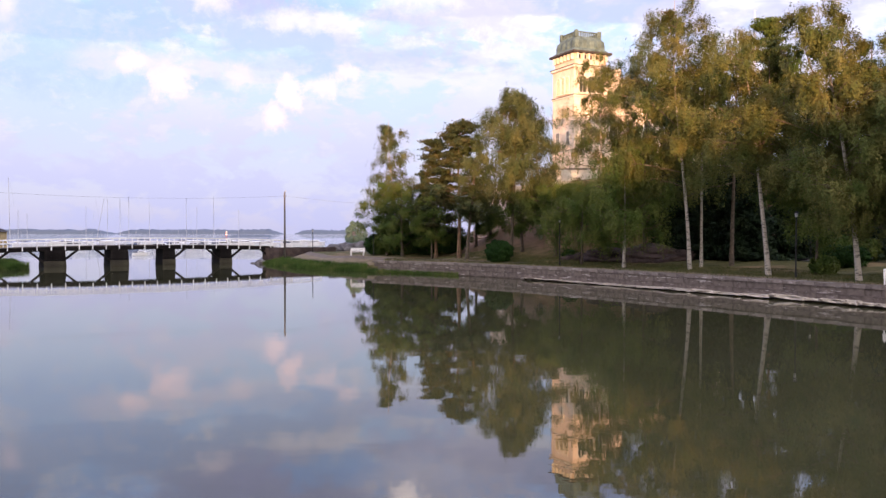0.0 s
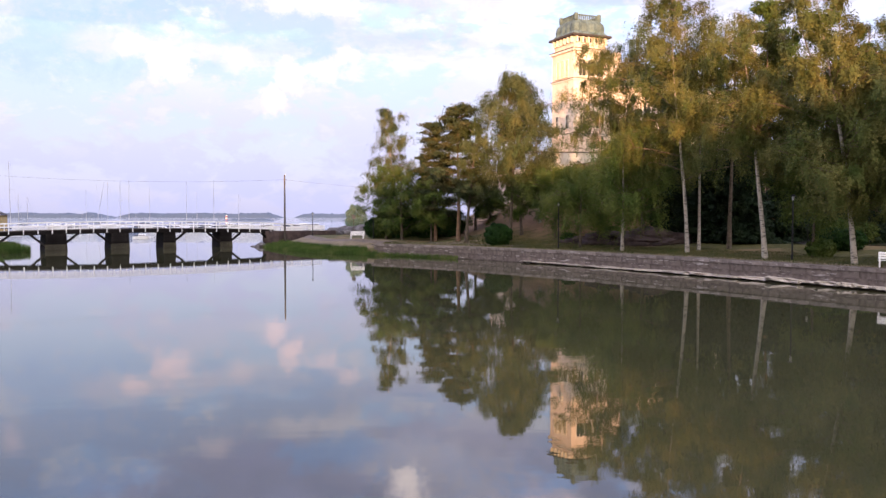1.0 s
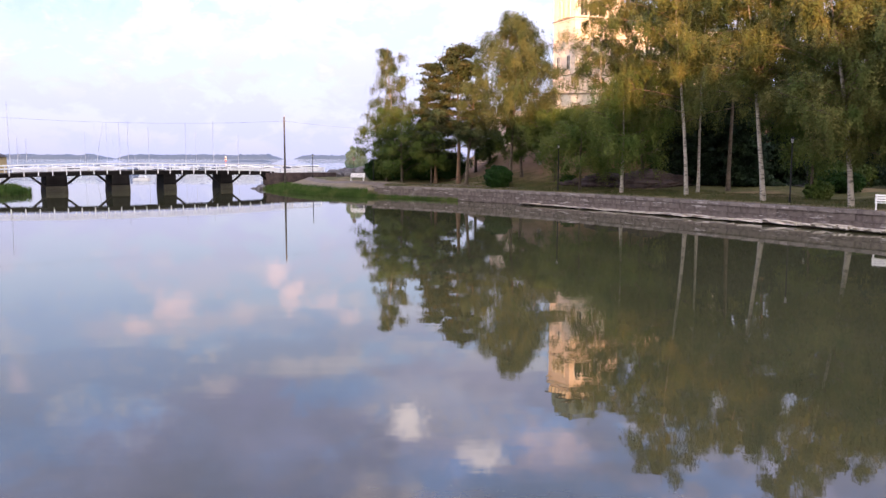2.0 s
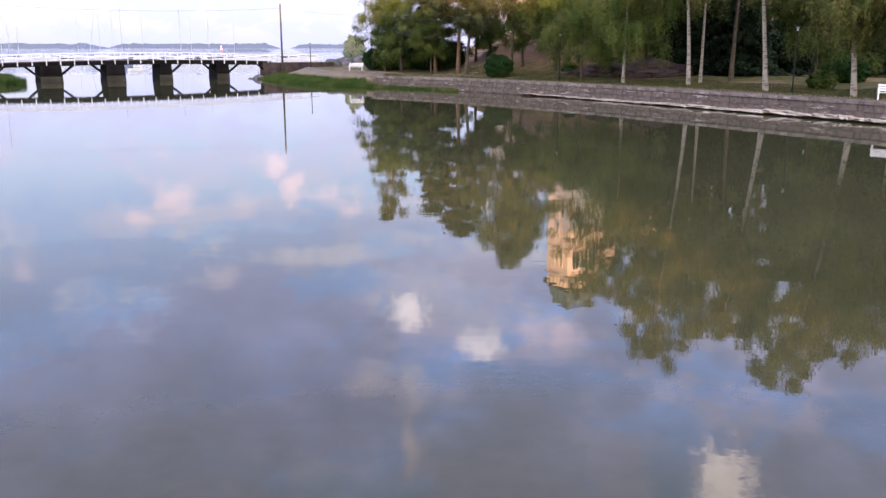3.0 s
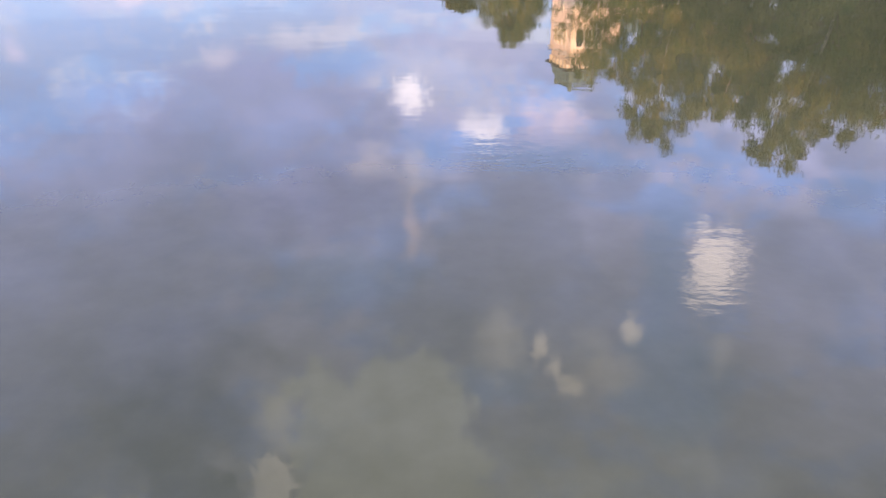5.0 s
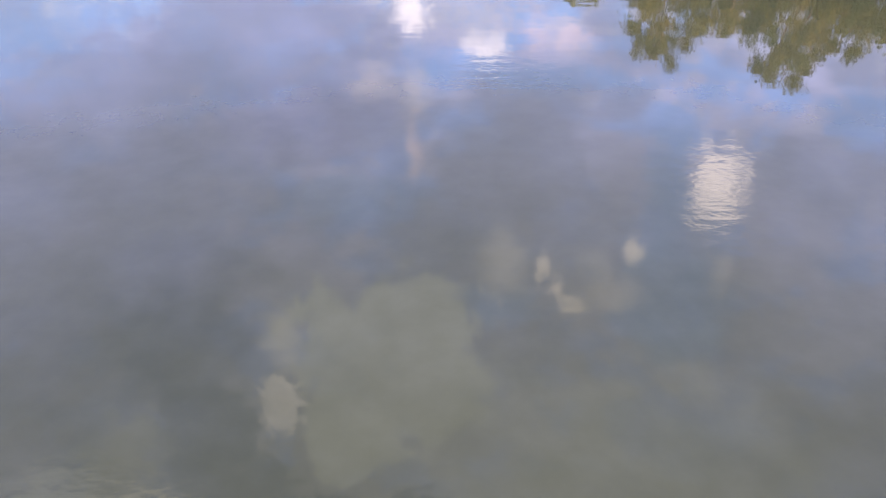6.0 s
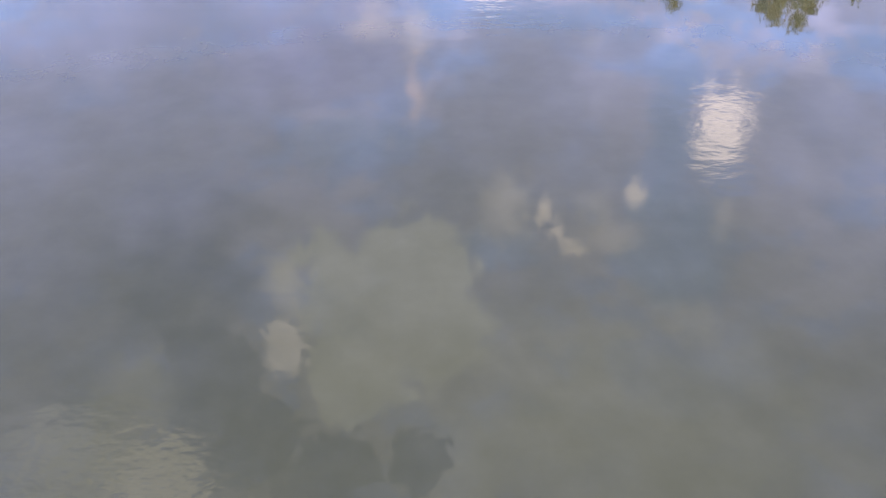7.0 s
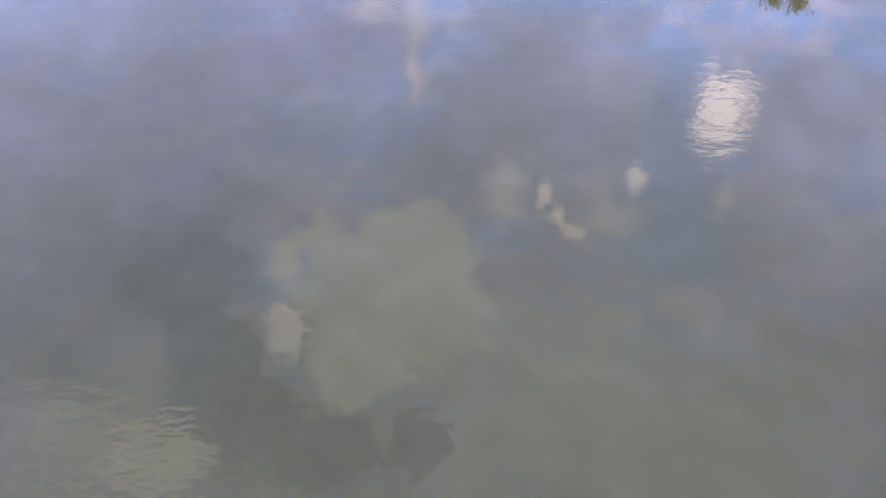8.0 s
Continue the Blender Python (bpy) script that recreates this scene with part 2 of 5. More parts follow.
def leafy(name, a, b_, c_, through_light=0.24):
    """Leaves: hue by leaf and by clump, some light coming through."""
    m, g, b = material(name)
    geo = m.node_tree.nodes.new("ShaderNodeNewGeometry")
    clump = g.noise(g.coord(), 0.55, 3.0, 0.55)
    col = g.ramp(clump, [(0.34, a), (0.5, b_), (0.66, c_)])
    col = g.mix(1.0, col, g.ramp(geo.outputs["Random Per Island"], [(0.0, 0.82), (0.6, 1.0), (1.0, 1.2)]), "MULTIPLY")
    g.put(col, b.inputs["Base Color"])
    b.inputs["Roughness"].default_value = 0.6
    b.inputs["Specular IOR Level"].default_value = 0.10
    tr = m.node_tree.nodes.new("ShaderNodeBsdfTranslucent")
    g.put(col, tr.inputs[0])
    mx = m.node_tree.nodes.new("ShaderNodeMixShader")
    mx.inputs[0].default_value = through_light
    m.node_tree.links.new(b.outputs[0], mx.inputs[1])
    m.node_tree.links.new(tr.outputs[0], mx.inputs[2])
    m.node_tree.links.new(mx.outputs[0], m.node_tree.nodes["Material Output"].inputs[0])
    return m


BIRCH_LEAF = leafy("birch_leaf", (0.062, 0.094, 0.022), (0.122, 0.132, 0.037), (0.190, 0.172, 0.056))
OLIVE_LEAF = leafy("olive_leaf", (0.054, 0.080, 0.027), (0.100, 0.120, 0.046), (0.145, 0.150, 0.060))
WILLOW_LEAF = leafy("willow_leaf", (0.12, 0.20, 0.15), (0.155, 0.235, 0.185), (0.19, 0.26, 0.21))
DARK_LEAF = leafy("dark_leaf", (0.042, 0.074, 0.015), (0.084, 0.118, 0.026), (0.124, 0.144, 0.037))
FRESH_LEAF = leafy("fresh_leaf", (0.054, 0.094, 0.018), (0.102, 0.138, 0.029), (0.155, 0.168, 0.040))
NEEDLE = leafy("pine_needle", (0.026, 0.038, 0.016), (0.045, 0.056, 0.022), (0.085, 0.075, 0.028), 0.12)
SPRUCE = leafy("spruce_needle", (0.010, 0.020, 0.011), (0.016, 0.030, 0.014), (0.026, 0.04, 0.016), 0.1)
HEDGE = leafy("shrub_leaf", (0.012, 0.034, 0.008), (0.022, 0.055, 0.012), (0.035, 0.075, 0.016), 0.2)
REED = leafy("reed_blade", (0.036, 0.075, 0.016), (0.066, 0.115, 0.024), (0.12, 0.145, 0.042), 0.3)
GRASS = leafy("grass_blade", (0.05, 0.07, 0.02), (0.085, 0.09, 0.03), (0.13, 0.11, 0.045), 0.3)


def birch_bark():
    m, g, b = material("birch_bark")
    c = g.coord()
    band = g.noise(g.vec("MULTIPLY", c, (3.0, 3.0, 9.0)), 1.0, 4.0, 0.6)
    patch = g.noise(c, 1.1, 3.0, 0.6)
    col = g.mix(g.span(band, 0.47, 0.66), (0.35, 0.31, 0.26), (0.075, 0.066, 0.056))
    col = g.mix(g.span(patch, 0.52, 0.7), col, (0.30, 0.26, 0.21))
    g.put(col, b.inputs["Base Color"])
    b.inputs["Roughness"].default_value = 0.8
    g.put(g.bump(band, 0.4, 0.02), b.inputs["Normal"])
    return m


BIRCH_BARK = birch_bark()
TWIG_BARK = surface("twig_bark", (0.19, 0.14, 0.10), (0.09, 0.07, 0.05), 4.0, 0.9, 0.3, 0.01)
DARK_BARK = surface("dark_bark", (0.13, 0.10, 0.075), (0.05, 0.04, 0.03), 4.0, 0.9, 0.8, 0.04)
PINE_BARK = surface("pine_bark", (0.21, 0.125, 0.075), (0.09, 0.06, 0.042), 3.0, 0.9, 0.8, 0.04)


def water_material():
    m, g, b = material("calm_water")
    c = g.coord()
    murk = g.math("ADD", g.math("MULTIPLY", g.noise(c, 0.12, 3.0, 0.5), 0.6), g.math("MULTIPLY", g.noise(c, 3.0, 4.0, 0.6), 0.4))
    g.put(g.mix(g.span(murk, 0.3, 0.7), (0.042, 0.0425, 0.018), (0.057, 0.0565, 0.029)), b.inputs["Base Color"])
    b.inputs["Roughness"].default_value = 0.015
    b.inputs["IOR"].default_value = 1.333
    swell = g.noise(g.vec("MULTIPLY", c, (0.35, 0.9, 1.0)), 0.9, 3.0, 0.5)
    ripple = g.noise(g.vec("MULTIPLY", c, (0.8, 1.3, 1.0)), 5.0, 2.0, 0.5)
    gust = g.span(g.noise(c, 0.09, 3.0, 0.5), 0.5, 0.66, 0.0, 0.05)
    wavelet = g.noise(g.vec("MULTIPLY", c, (0.7, 1.2, 1.0)), 21.0, 1.0, 0.5)
    # patches stirred by the down-draught
    for px_, py_, r_, k_ in ((3.4, 5.4, 1.9, 1.6), (-1.9, 0.8, 1.5, 5.0), (1.1, 8.6, 1.4, 1.2)):
        away = g.vec("LENGTH", g.vec("SUBTRACT", c, (px_, py_, 0.0)))
        gust = g.math("ADD", gust, g.span(away, r_, 0.2, 0.0, k_))
    near = g.math("ADD", g.math("ADD", swell, g.math("MULTIPLY", wavelet, g.math("MULTIPLY", gust, 0.11))), g.math("MULTIPLY", ripple, g.math("ADD", g.math("MULTIPLY", gust, 0.55), 0.07)))
    chop = g.noise(g.vec("MULTIPLY", c, (0.5, 1.0, 1.0)), 1.6, 4.0, 0.6)
    sea = g.span(g.xyz(c)[1], 128.0, 165.0)
    h = g.math("ADD", near, g.math("MULTIPLY", chop, g.math("MULTIPLY", sea, 63.0)))
    g.put(g.bump(h, 1.0, 0.0025), b.inputs["Normal"])
    return m


WATER = water_material()


def ground_material():
    m, g, b = material("park_ground")
    c = g.coord()
    n1, n2, n3 = g.noise(c, 0.16, 4.0, 0.6), g.noise(c, 1.3, 5.0, 0.65), g.noise(c, 9.0, 3.0, 0.6)
    lawn = g.mix(g.span(n2, 0.35, 0.65), (0.064, 0.067, 0.019), (0.116, 0.102, 0.035))
    soil = g.mix(n2, (0.23, 0.145, 0.082), (0.37, 0.24, 0.145))
    geo = m.node_tree.nodes.new("ShaderNodeNewGeometry")
    up = g.xyz(geo.outputs["True Normal"])[2]
    bare = g.math("ADD", g.span(up, 0.985, 0.90, 0.0, 0.85), g.span(n1, 0.5, 0.66, 0.0, 0.6), clamp=True)
    col = g.mix(bare, lawn, soil)
    col = g.mix(g.math("MULTIPLY", n3, 0.5), col, g.mix(0.5, col, (0.03, 0.03, 0.015)))
    g.put(col, b.inputs["Base Color"])
    b.inputs["Roughness"].default_value = 0.95
    b.inputs["Specular IOR Level"].default_value = 0.2
    g.put(g.bump(g.math("ADD", n2, g.math("MULTIPLY", n3, 0.4)), 0.8, 0.12), b.inputs["Normal"])
    return m


GROUND = ground_material()


def hazed_far_woods():
    """Woods on the horizon; bluish emission paints the haze of kilometres of evening air."""
    m, g, b = material("hazed_far_woods")
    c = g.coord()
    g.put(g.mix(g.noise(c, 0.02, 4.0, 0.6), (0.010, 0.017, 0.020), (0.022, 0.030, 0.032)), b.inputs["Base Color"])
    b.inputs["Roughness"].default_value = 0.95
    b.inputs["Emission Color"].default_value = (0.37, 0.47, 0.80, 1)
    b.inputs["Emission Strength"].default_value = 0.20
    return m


ROCK = surface("bedrock", (0.095, 0.068, 0.062), (0.036, 0.027, 0.026), 0.9, 0.9, 0.9, 0.12)
GREY_ROCK = surface("grey_rock", (0.17, 0.16, 0.165), (0.06, 0.056, 0.06), 0.9, 0.9, 0.9, 0.1)
STONE = surface("granite_block", (0.152, 0.124, 0.108), (0.066, 0.052, 0.046), 1.1, 0.9, 0.9, 0.05, spread=0.12, fine=5.0, lichen=0.55)
COPING = surface("coping_stone", (0.225, 0.190, 0.170), (0.105, 0.086, 0.076), 1.3, 0.9, 0.9, 0.05, spread=0.15, fine=5.0, lichen=0.6)
FOOTING = surface("pale_footing", (0.58, 0.52, 0.45), (0.38, 0.33, 0.27), 2.2, 0.9, 0.9, 0.05, spread=0.2)
ASPHALT = surface("asphalt", (0.17, 0.165, 0.175), (0.11, 0.105, 0.11), 1.2, 0.9, 0.3, 0.01)
SOIL = surface("dry_verge", (0.24, 0.185, 0.12), (0.13, 0.105, 0.06), 1.0, 0.95, 0.6, 0.03)
GRAVEL = surface("gravel_path", (0.18, 0.145, 0.12), (0.11, 0.088, 0.07), 1.1, 0.95, 0.5, 0.02)
WHITE_PAINT = surface("white_paint", (0.88, 0.87, 0.87), (0.74, 0.73, 0.73), 2.0, 0.5, 0.1, 0.004)
TAR_WOOD = surface("tarred_timber", (0.020, 0.017, 0.016), (0.008, 0.007, 0.007), 2.5, 0.8, 0.6, 0.02, spread=0.35, gloss=0.06)
WET_WOOD = surface("wet_timber", (0.066, 0.058, 0.038), (0.024, 0.021, 0.014), 2.0, 0.5, 0.6, 0.02, spread=0.3)
GREY_WOOD = surface("grey_timber", (0.16, 0.14, 0.125), (0.07, 0.06, 0.055), 4.0, 0.85, 0.5, 0.01)
BLACK_IRON = surface("black_iron", (0.02, 0.02, 0.02), (0.01, 0.01, 0.01), 4.0, 0.5, 0.1, 0.002)
PLASTER = surface("cream_plaster", (0.80, 0.66, 0.52), (0.68, 0.54, 0.41), 0.8, 0.85, 0.25, 0.01)
TRIM = surface("pale_stone_trim", (0.78, 0.72, 0.60), (0.60, 0.54, 0.44), 1.2, 0.8, 0.3, 0.01)
COPPER = surface("green_copper", (0.135, 0.185, 0.170), (0.060, 0.085, 0.080), 1.6, 0.65, 0.4, 0.01)
# pale cream colour stands in for bright sky mirrored in window panes
SKY_PANE = surface("sky_reflecting_pane", (0.60, 0.50, 0.33), (0.48, 0.38, 0.24), 1.0, 0.5, 0.05, 0.005)
GLASS_DARK = surface("window_glass", (0.06, 0.05, 0.045), (0.03, 0.03, 0.03), 1.0, 0.12, 0.0, gloss=0.5)
WOODS = hazed_far_woods()
HULL = surface("white_hull", (0.82, 0.82, 0.84), (0.70, 0.70, 0.73), 1.0, 0.3, 0.0)
HULL_BLUE = surface("blue_hull", (0.05, 0.08, 0.16), (0.03, 0.05, 0.10), 1.0, 0.3, 0.0)
CANVAS = surface("boat_canvas", (0.10, 0.11, 0.16), (0.05, 0.055, 0.08), 2.0, 0.8, 0.2, 0.02)
ALLOY = surface("mast_alloy", (0.62, 0.62, 0.65), (0.40, 0.40, 0.44), 2.0, 0.4, 0.0, metallic=0.3)
YELLOW = surface("yellow_boards", (0.62, 0.46, 0.20), (0.48, 0.34, 0.15), 1.0, 0.8, 0.2, 0.01)
ROOF_DARK = surface("dark_roof", (0.07, 0.06, 0.055), (0.04, 0.035, 0.03), 1.0, 0.8, 0.2, 0.01)
RED = surface("red_paint", (0.50, 0.07, 0.05), (0.36, 0.05, 0.04), 1.0, 0.5, 0.0)
LAMP_GLASS = surface("opal_glass", (0.46, 0.45, 0.44), (0.38, 0.37, 0.36), 1.0, 0.3, 0.0)


# ---- mesh helpers ----
def mesh_object(name, bm, mat, smooth=False):
    me = bpy.data.meshes.new(name)
    bm.normal_update()
    bm.to_mesh(me)
    bm.free()
    me.materials.append(mat)
    if smooth:
        me.polygons.foreach_set("use_smooth", [True] * len(me.polygons))
    return new(name, me)


def part(name, bm, mat, parent, label="", smooth=False):
    ob = mesh_object(name, bm, mat, smooth)
    ob.parent = parent
    return tagged(ob, label)


def piece(name, data, m, parent):
    """A repeat that shares its mesh."""
    ob = new(name, data)
    ob.parent = parent
    ob.matrix_local = m
    return ob


def raw(name, verts, faces, mat, parent=None, smooth=False):
    me = bpy.data.meshes.new(name)
    verts, faces = np.asarray(verts, np.float32), np.asarray(faces, np.int32)
    k = faces.shape[1]
    me.vertices.add(len(verts))
    me.vertices.foreach_set("co", verts.ravel())
    me.loops.add(faces.size)
    me.loops.foreach_set("vertex_index", faces.ravel())
    me.polygons.add(len(faces))
    me.polygons.foreach_set("loop_start", np.arange(0, faces.size, k, dtype=np.int32))
    if smooth:
        me.polygons.foreach_set("use_smooth", np.ones(len(faces), bool))
    me.update(calc_edges=True)
    me.materials.append(mat)
    ob = new(name, me)
    ob.parent = parent
    return ob


def empty(name, m=None):
    ob = new(name)
    if m is not None:
        ob.matrix_world = m
    return ob


def box(bm, size, at=(0, 0, 0), bevel=0.0, m=None):
    """A box by its size, standing on the point at."""
    made = bmesh.ops.create_cube(bm, size=1.0)["verts"]
    bmesh.ops.scale(bm, vec=size, verts=made)
    bmesh.ops.translate(bm, vec=Vector(at) + Vector((0, 0, size[2] / 2)), verts=made)
    if bevel:
        edges = list({e for v in made for e in v.link_edges})
        made = list({v for f in bmesh.ops.bevel(bm, geom=edges, offset=bevel, segments=1, affect="EDGES")["faces"] for v in f.verts} | {v for v in made if v.is_valid})
    if m is not None:
        bmesh.ops.transform(bm, matrix=m, verts=made)
    return bm


def rod(bm, a, b, r0, r1=None, n=8):
    """A tapered round bar from a to b."""
    a, b = Vector(a), Vector(b)
    q = (b - a).to_track_quat("Z", "Y").to_matrix().to_4x4()
    m = Matrix.Translation((a + b) / 2) @ q
    bmesh.ops.create_cone(bm, cap_ends=True, segments=n, radius1=r0, radius2=r0 if r1 is None else r1, depth=(b - a).length, matrix=m)
    return bm


def slab(corners, z0, z1):
    """An upright prism over a ground polygon."""
    bm = bmesh.new()
    lo = [bm.verts.new((x, y, z0)) for x, y in corners]
    hi = [bm.verts.new((x, y, z1)) for x, y in corners]
    bm.faces.new(lo[::-1])
    bm.faces.new(hi)
    for i in range(len(corners)):
        j = (i + 1) % len(corners)
        bm.faces.new((lo[i], lo[j], hi[j], hi[i]))
    return bm


# ---- the lie of the land ----
SHORE = np.array([(60, -45), (50, -10), (40, 15), (32, 33), (24.9, 47.6), (16.6, 62.8), (10.1, 73.4), (-0.2, 86), (-7, 91.5),
                  (-14.5, 97.5), (-20.0, 107), (-24.2, 116.5), (-25.0, 123), (-21, 129), (-17.5, 138), (-15.5, 155), (-10, 180),
                  (10, 220), (120, 300), (900, 420), (900, -45)], float)
ISLET = np.array([(-50.5, 97.5), (-55, 101.5), (-56, 106), (-60, 112), (-80, 125), (-300, 130), (-300, 60), (-70, 85), (-52, 92)], float)
WALL = SHORE[1:9]


def inland(poly, x, y):
    """Distance from the outline, positive inside."""
    best = np.full(x.shape, 1e9)
    inside = np.zeros(x.shape, bool)
    for (ax, ay), (bx, by) in zip(poly, np.roll(poly, -1, 0)):
        dx, dy = bx - ax, by - ay
        u = np.clip(((x - ax) * dx + (y - ay) * dy) / (dx * dx + dy * dy), 0, 1)
        best = np.minimum(best, np.hypot(x - ax - u * dx, y - ay - u * dy))
        cross = (ay > y) != (by > y)
        inside ^= cross & (x < (bx - ax) * (y - ay) / (by - ay if by != ay else 1e-9) + ax)
    return np.where(inside, best, -best)


def step(v, a, b):
    u = np.clip((v - a) / (b - a), 0, 1)
    return u * u * (3 - 2 * u)


def lumps(x, y):
    return 0.5 * np.sin(x * 0.31 + 1.3 * np.sin(y * 0.17)) * np.sin(y * 0.27 + 0.7) + 0.25 * np.sin(x * 0.9 + y * 0.5) * np.sin(y * 0.77)


def ground_z(x, y):
    x, y = np.asarray(x, float), np.asarray(y, float)
    d = inland(SHORE, x, y)
    walled = step(x, -9, -4) * step(140 - y, 0, 30)
    bank = np.where(walled > 0.5, np.clip(d / 0.9, -1, 1) * 1.3 - 0.1, np.clip(d * 0.22, -1.4, 1.25))
    z = bank + np.where(d > 1.5, 0.035 * np.clip(d - 1.5, 0, 25), 0)
    z = z + np.where(d > 2, 9.4 * step(y + 0.12 * x, 86, 107) * step(x, -1, 19), 0)
    z = z + np.where(d > 2, lumps(x, y) * 0.35 * step(d, 2, 9), 0)
    d2 = inland(ISLET, x, y)
    z = np.maximum(z, np.clip(d2 * 0.25, -1.4, 1.6))
    rise = np.where(y < -45, 1.2 + (27 + 24 * step(-x, 30, 55)) * step(-y, 70, 150) + 1.6 * lumps(x * 0.5, y * 0.2), -1.4)
    return np.maximum(z, rise)


def gz(x, y):
    return float(ground_z(np.array([x]), np.array([y]))[0])


def spaced(lo, a, b, hi, fine_step):
    """Grid lines: fine between a and b, growing beyond."""
    mid = np.arange(a, b + 1e-6, fine_step)
    out = np.geomspace(fine_step * 2, hi - b, 26) + b
    back_ = a - np.geomspace(fine_step * 2, a - lo, 26)
    return np.r_[back_[::-1], mid, out]


gx, gy = spaced(-4500, -64, 84, 4500, 0.8), spaced(-4500, 30, 142, 4800, 0.8)
GX, GY = np.meshgrid(gx, gy)
GZ = ground_z(GX, GY)
far_land = np.hypot(GX, GY) > 420
GZ = np.where(far_land & (GY > 0), -1.4, GZ)
nx_, ny_ = len(gx), len(gy)
idx = np.arange(nx_ * ny_).reshape(ny_, nx_)
quads = np.stack([idx[:-1, :-1], idx[:-1, 1:], idx[1:, 1:], idx[1:, :-1]], -1).reshape(-1, 4)
tagged(raw("ground", np.c_[GX.ravel(), GY.ravel(), GZ.ravel()], quads, GROUND, smooth=True),
       "sloping park ground of dry lawn and brown soil", "ground", kind="structure")
wx, wy = spaced(-4900, -80, 80, 4900, 8.0), spaced(-4900, -16, 160, 4900, 8.0)
WX, WY = np.meshgrid(wx, wy)
widx = np.arange(WX.size).reshape(WX.shape)
wquads = np.stack([widx[:-1, :-1], widx[:-1, 1:], widx[1:, 1:], widx[1:, :-1]], -1).reshape(-1, 4)
tagged(raw("water", np.c_[WX.ravel(), WY.ravel(), 0 * WX.ravel()], wquads, WATER),
       "calm murky green bay water mirroring the sky", "water", kind="structure")


# ---- trees ----
def leaf_cards(centres, size, rng, face=None, stretch=1.6, wild=0.75):
    """Small three-cornered leaves about the given points, turned more or less towards face."""
    n = len(centres)
    nrm = rng.normal(size=(n, 3)) * wild
    if face is not None:
        nrm = nrm + face
    nrm /= np.linalg.norm(nrm, axis=1)[:, None] + 1e-9
    a = np.cross(nrm, rng.normal(size=(n, 3)))
    a /= np.linalg.norm(a, axis=1)[:, None] + 1e-9
    b = np.cross(nrm, a)
    s = size * rng.uniform(0.6, 1.3, (n, 1))
    a, b = a * s * stretch, b * s
    v = np.stack([centres - a, centres + b + a * 0.3, centres - b + a * 0.7], 1).reshape(-1, 3)
    return v, np.arange(3 * n).reshape(n, 3)


def tube(points, radii, sides=6):
    """A tapered limb along points."""
    points = np.asarray(points, float)
    rings = []
    for i, p in enumerate(points):
        d = points[min(i + 1, len(points) - 1)] - points[max(i - 1, 0)]
        d /= np.linalg.norm(d) + 1e-9
        u = np.cross(d, (0.31, 0.95, 0.05))
        u /= np.linalg.norm(u) + 1e-9
        w = np.cross(d, u)
        t = np.linspace(0, 2 * np.pi, sides, endpoint=False)
        rings.append(p + radii[i] * (np.cos(t)[:, None] * u + np.sin(t)[:, None] * w))
    v = np.concatenate(rings)
    f = []
    for i in range(len(points) - 1):
        for k in range(sides):
            f.append((i * sides + k, i * sides + (k + 1) % sides, (i + 1) * sides + (k + 1) % sides, (i + 1) * sides + k))
    return v, np.array(f)


def join_all(bits):
    vs, fs, n = [], [], 0
    for v, f in bits:
        vs.append(v)
        fs.append(f + n)
        n += len(v)
    return np.concatenate(vs), np.concatenate(fs)


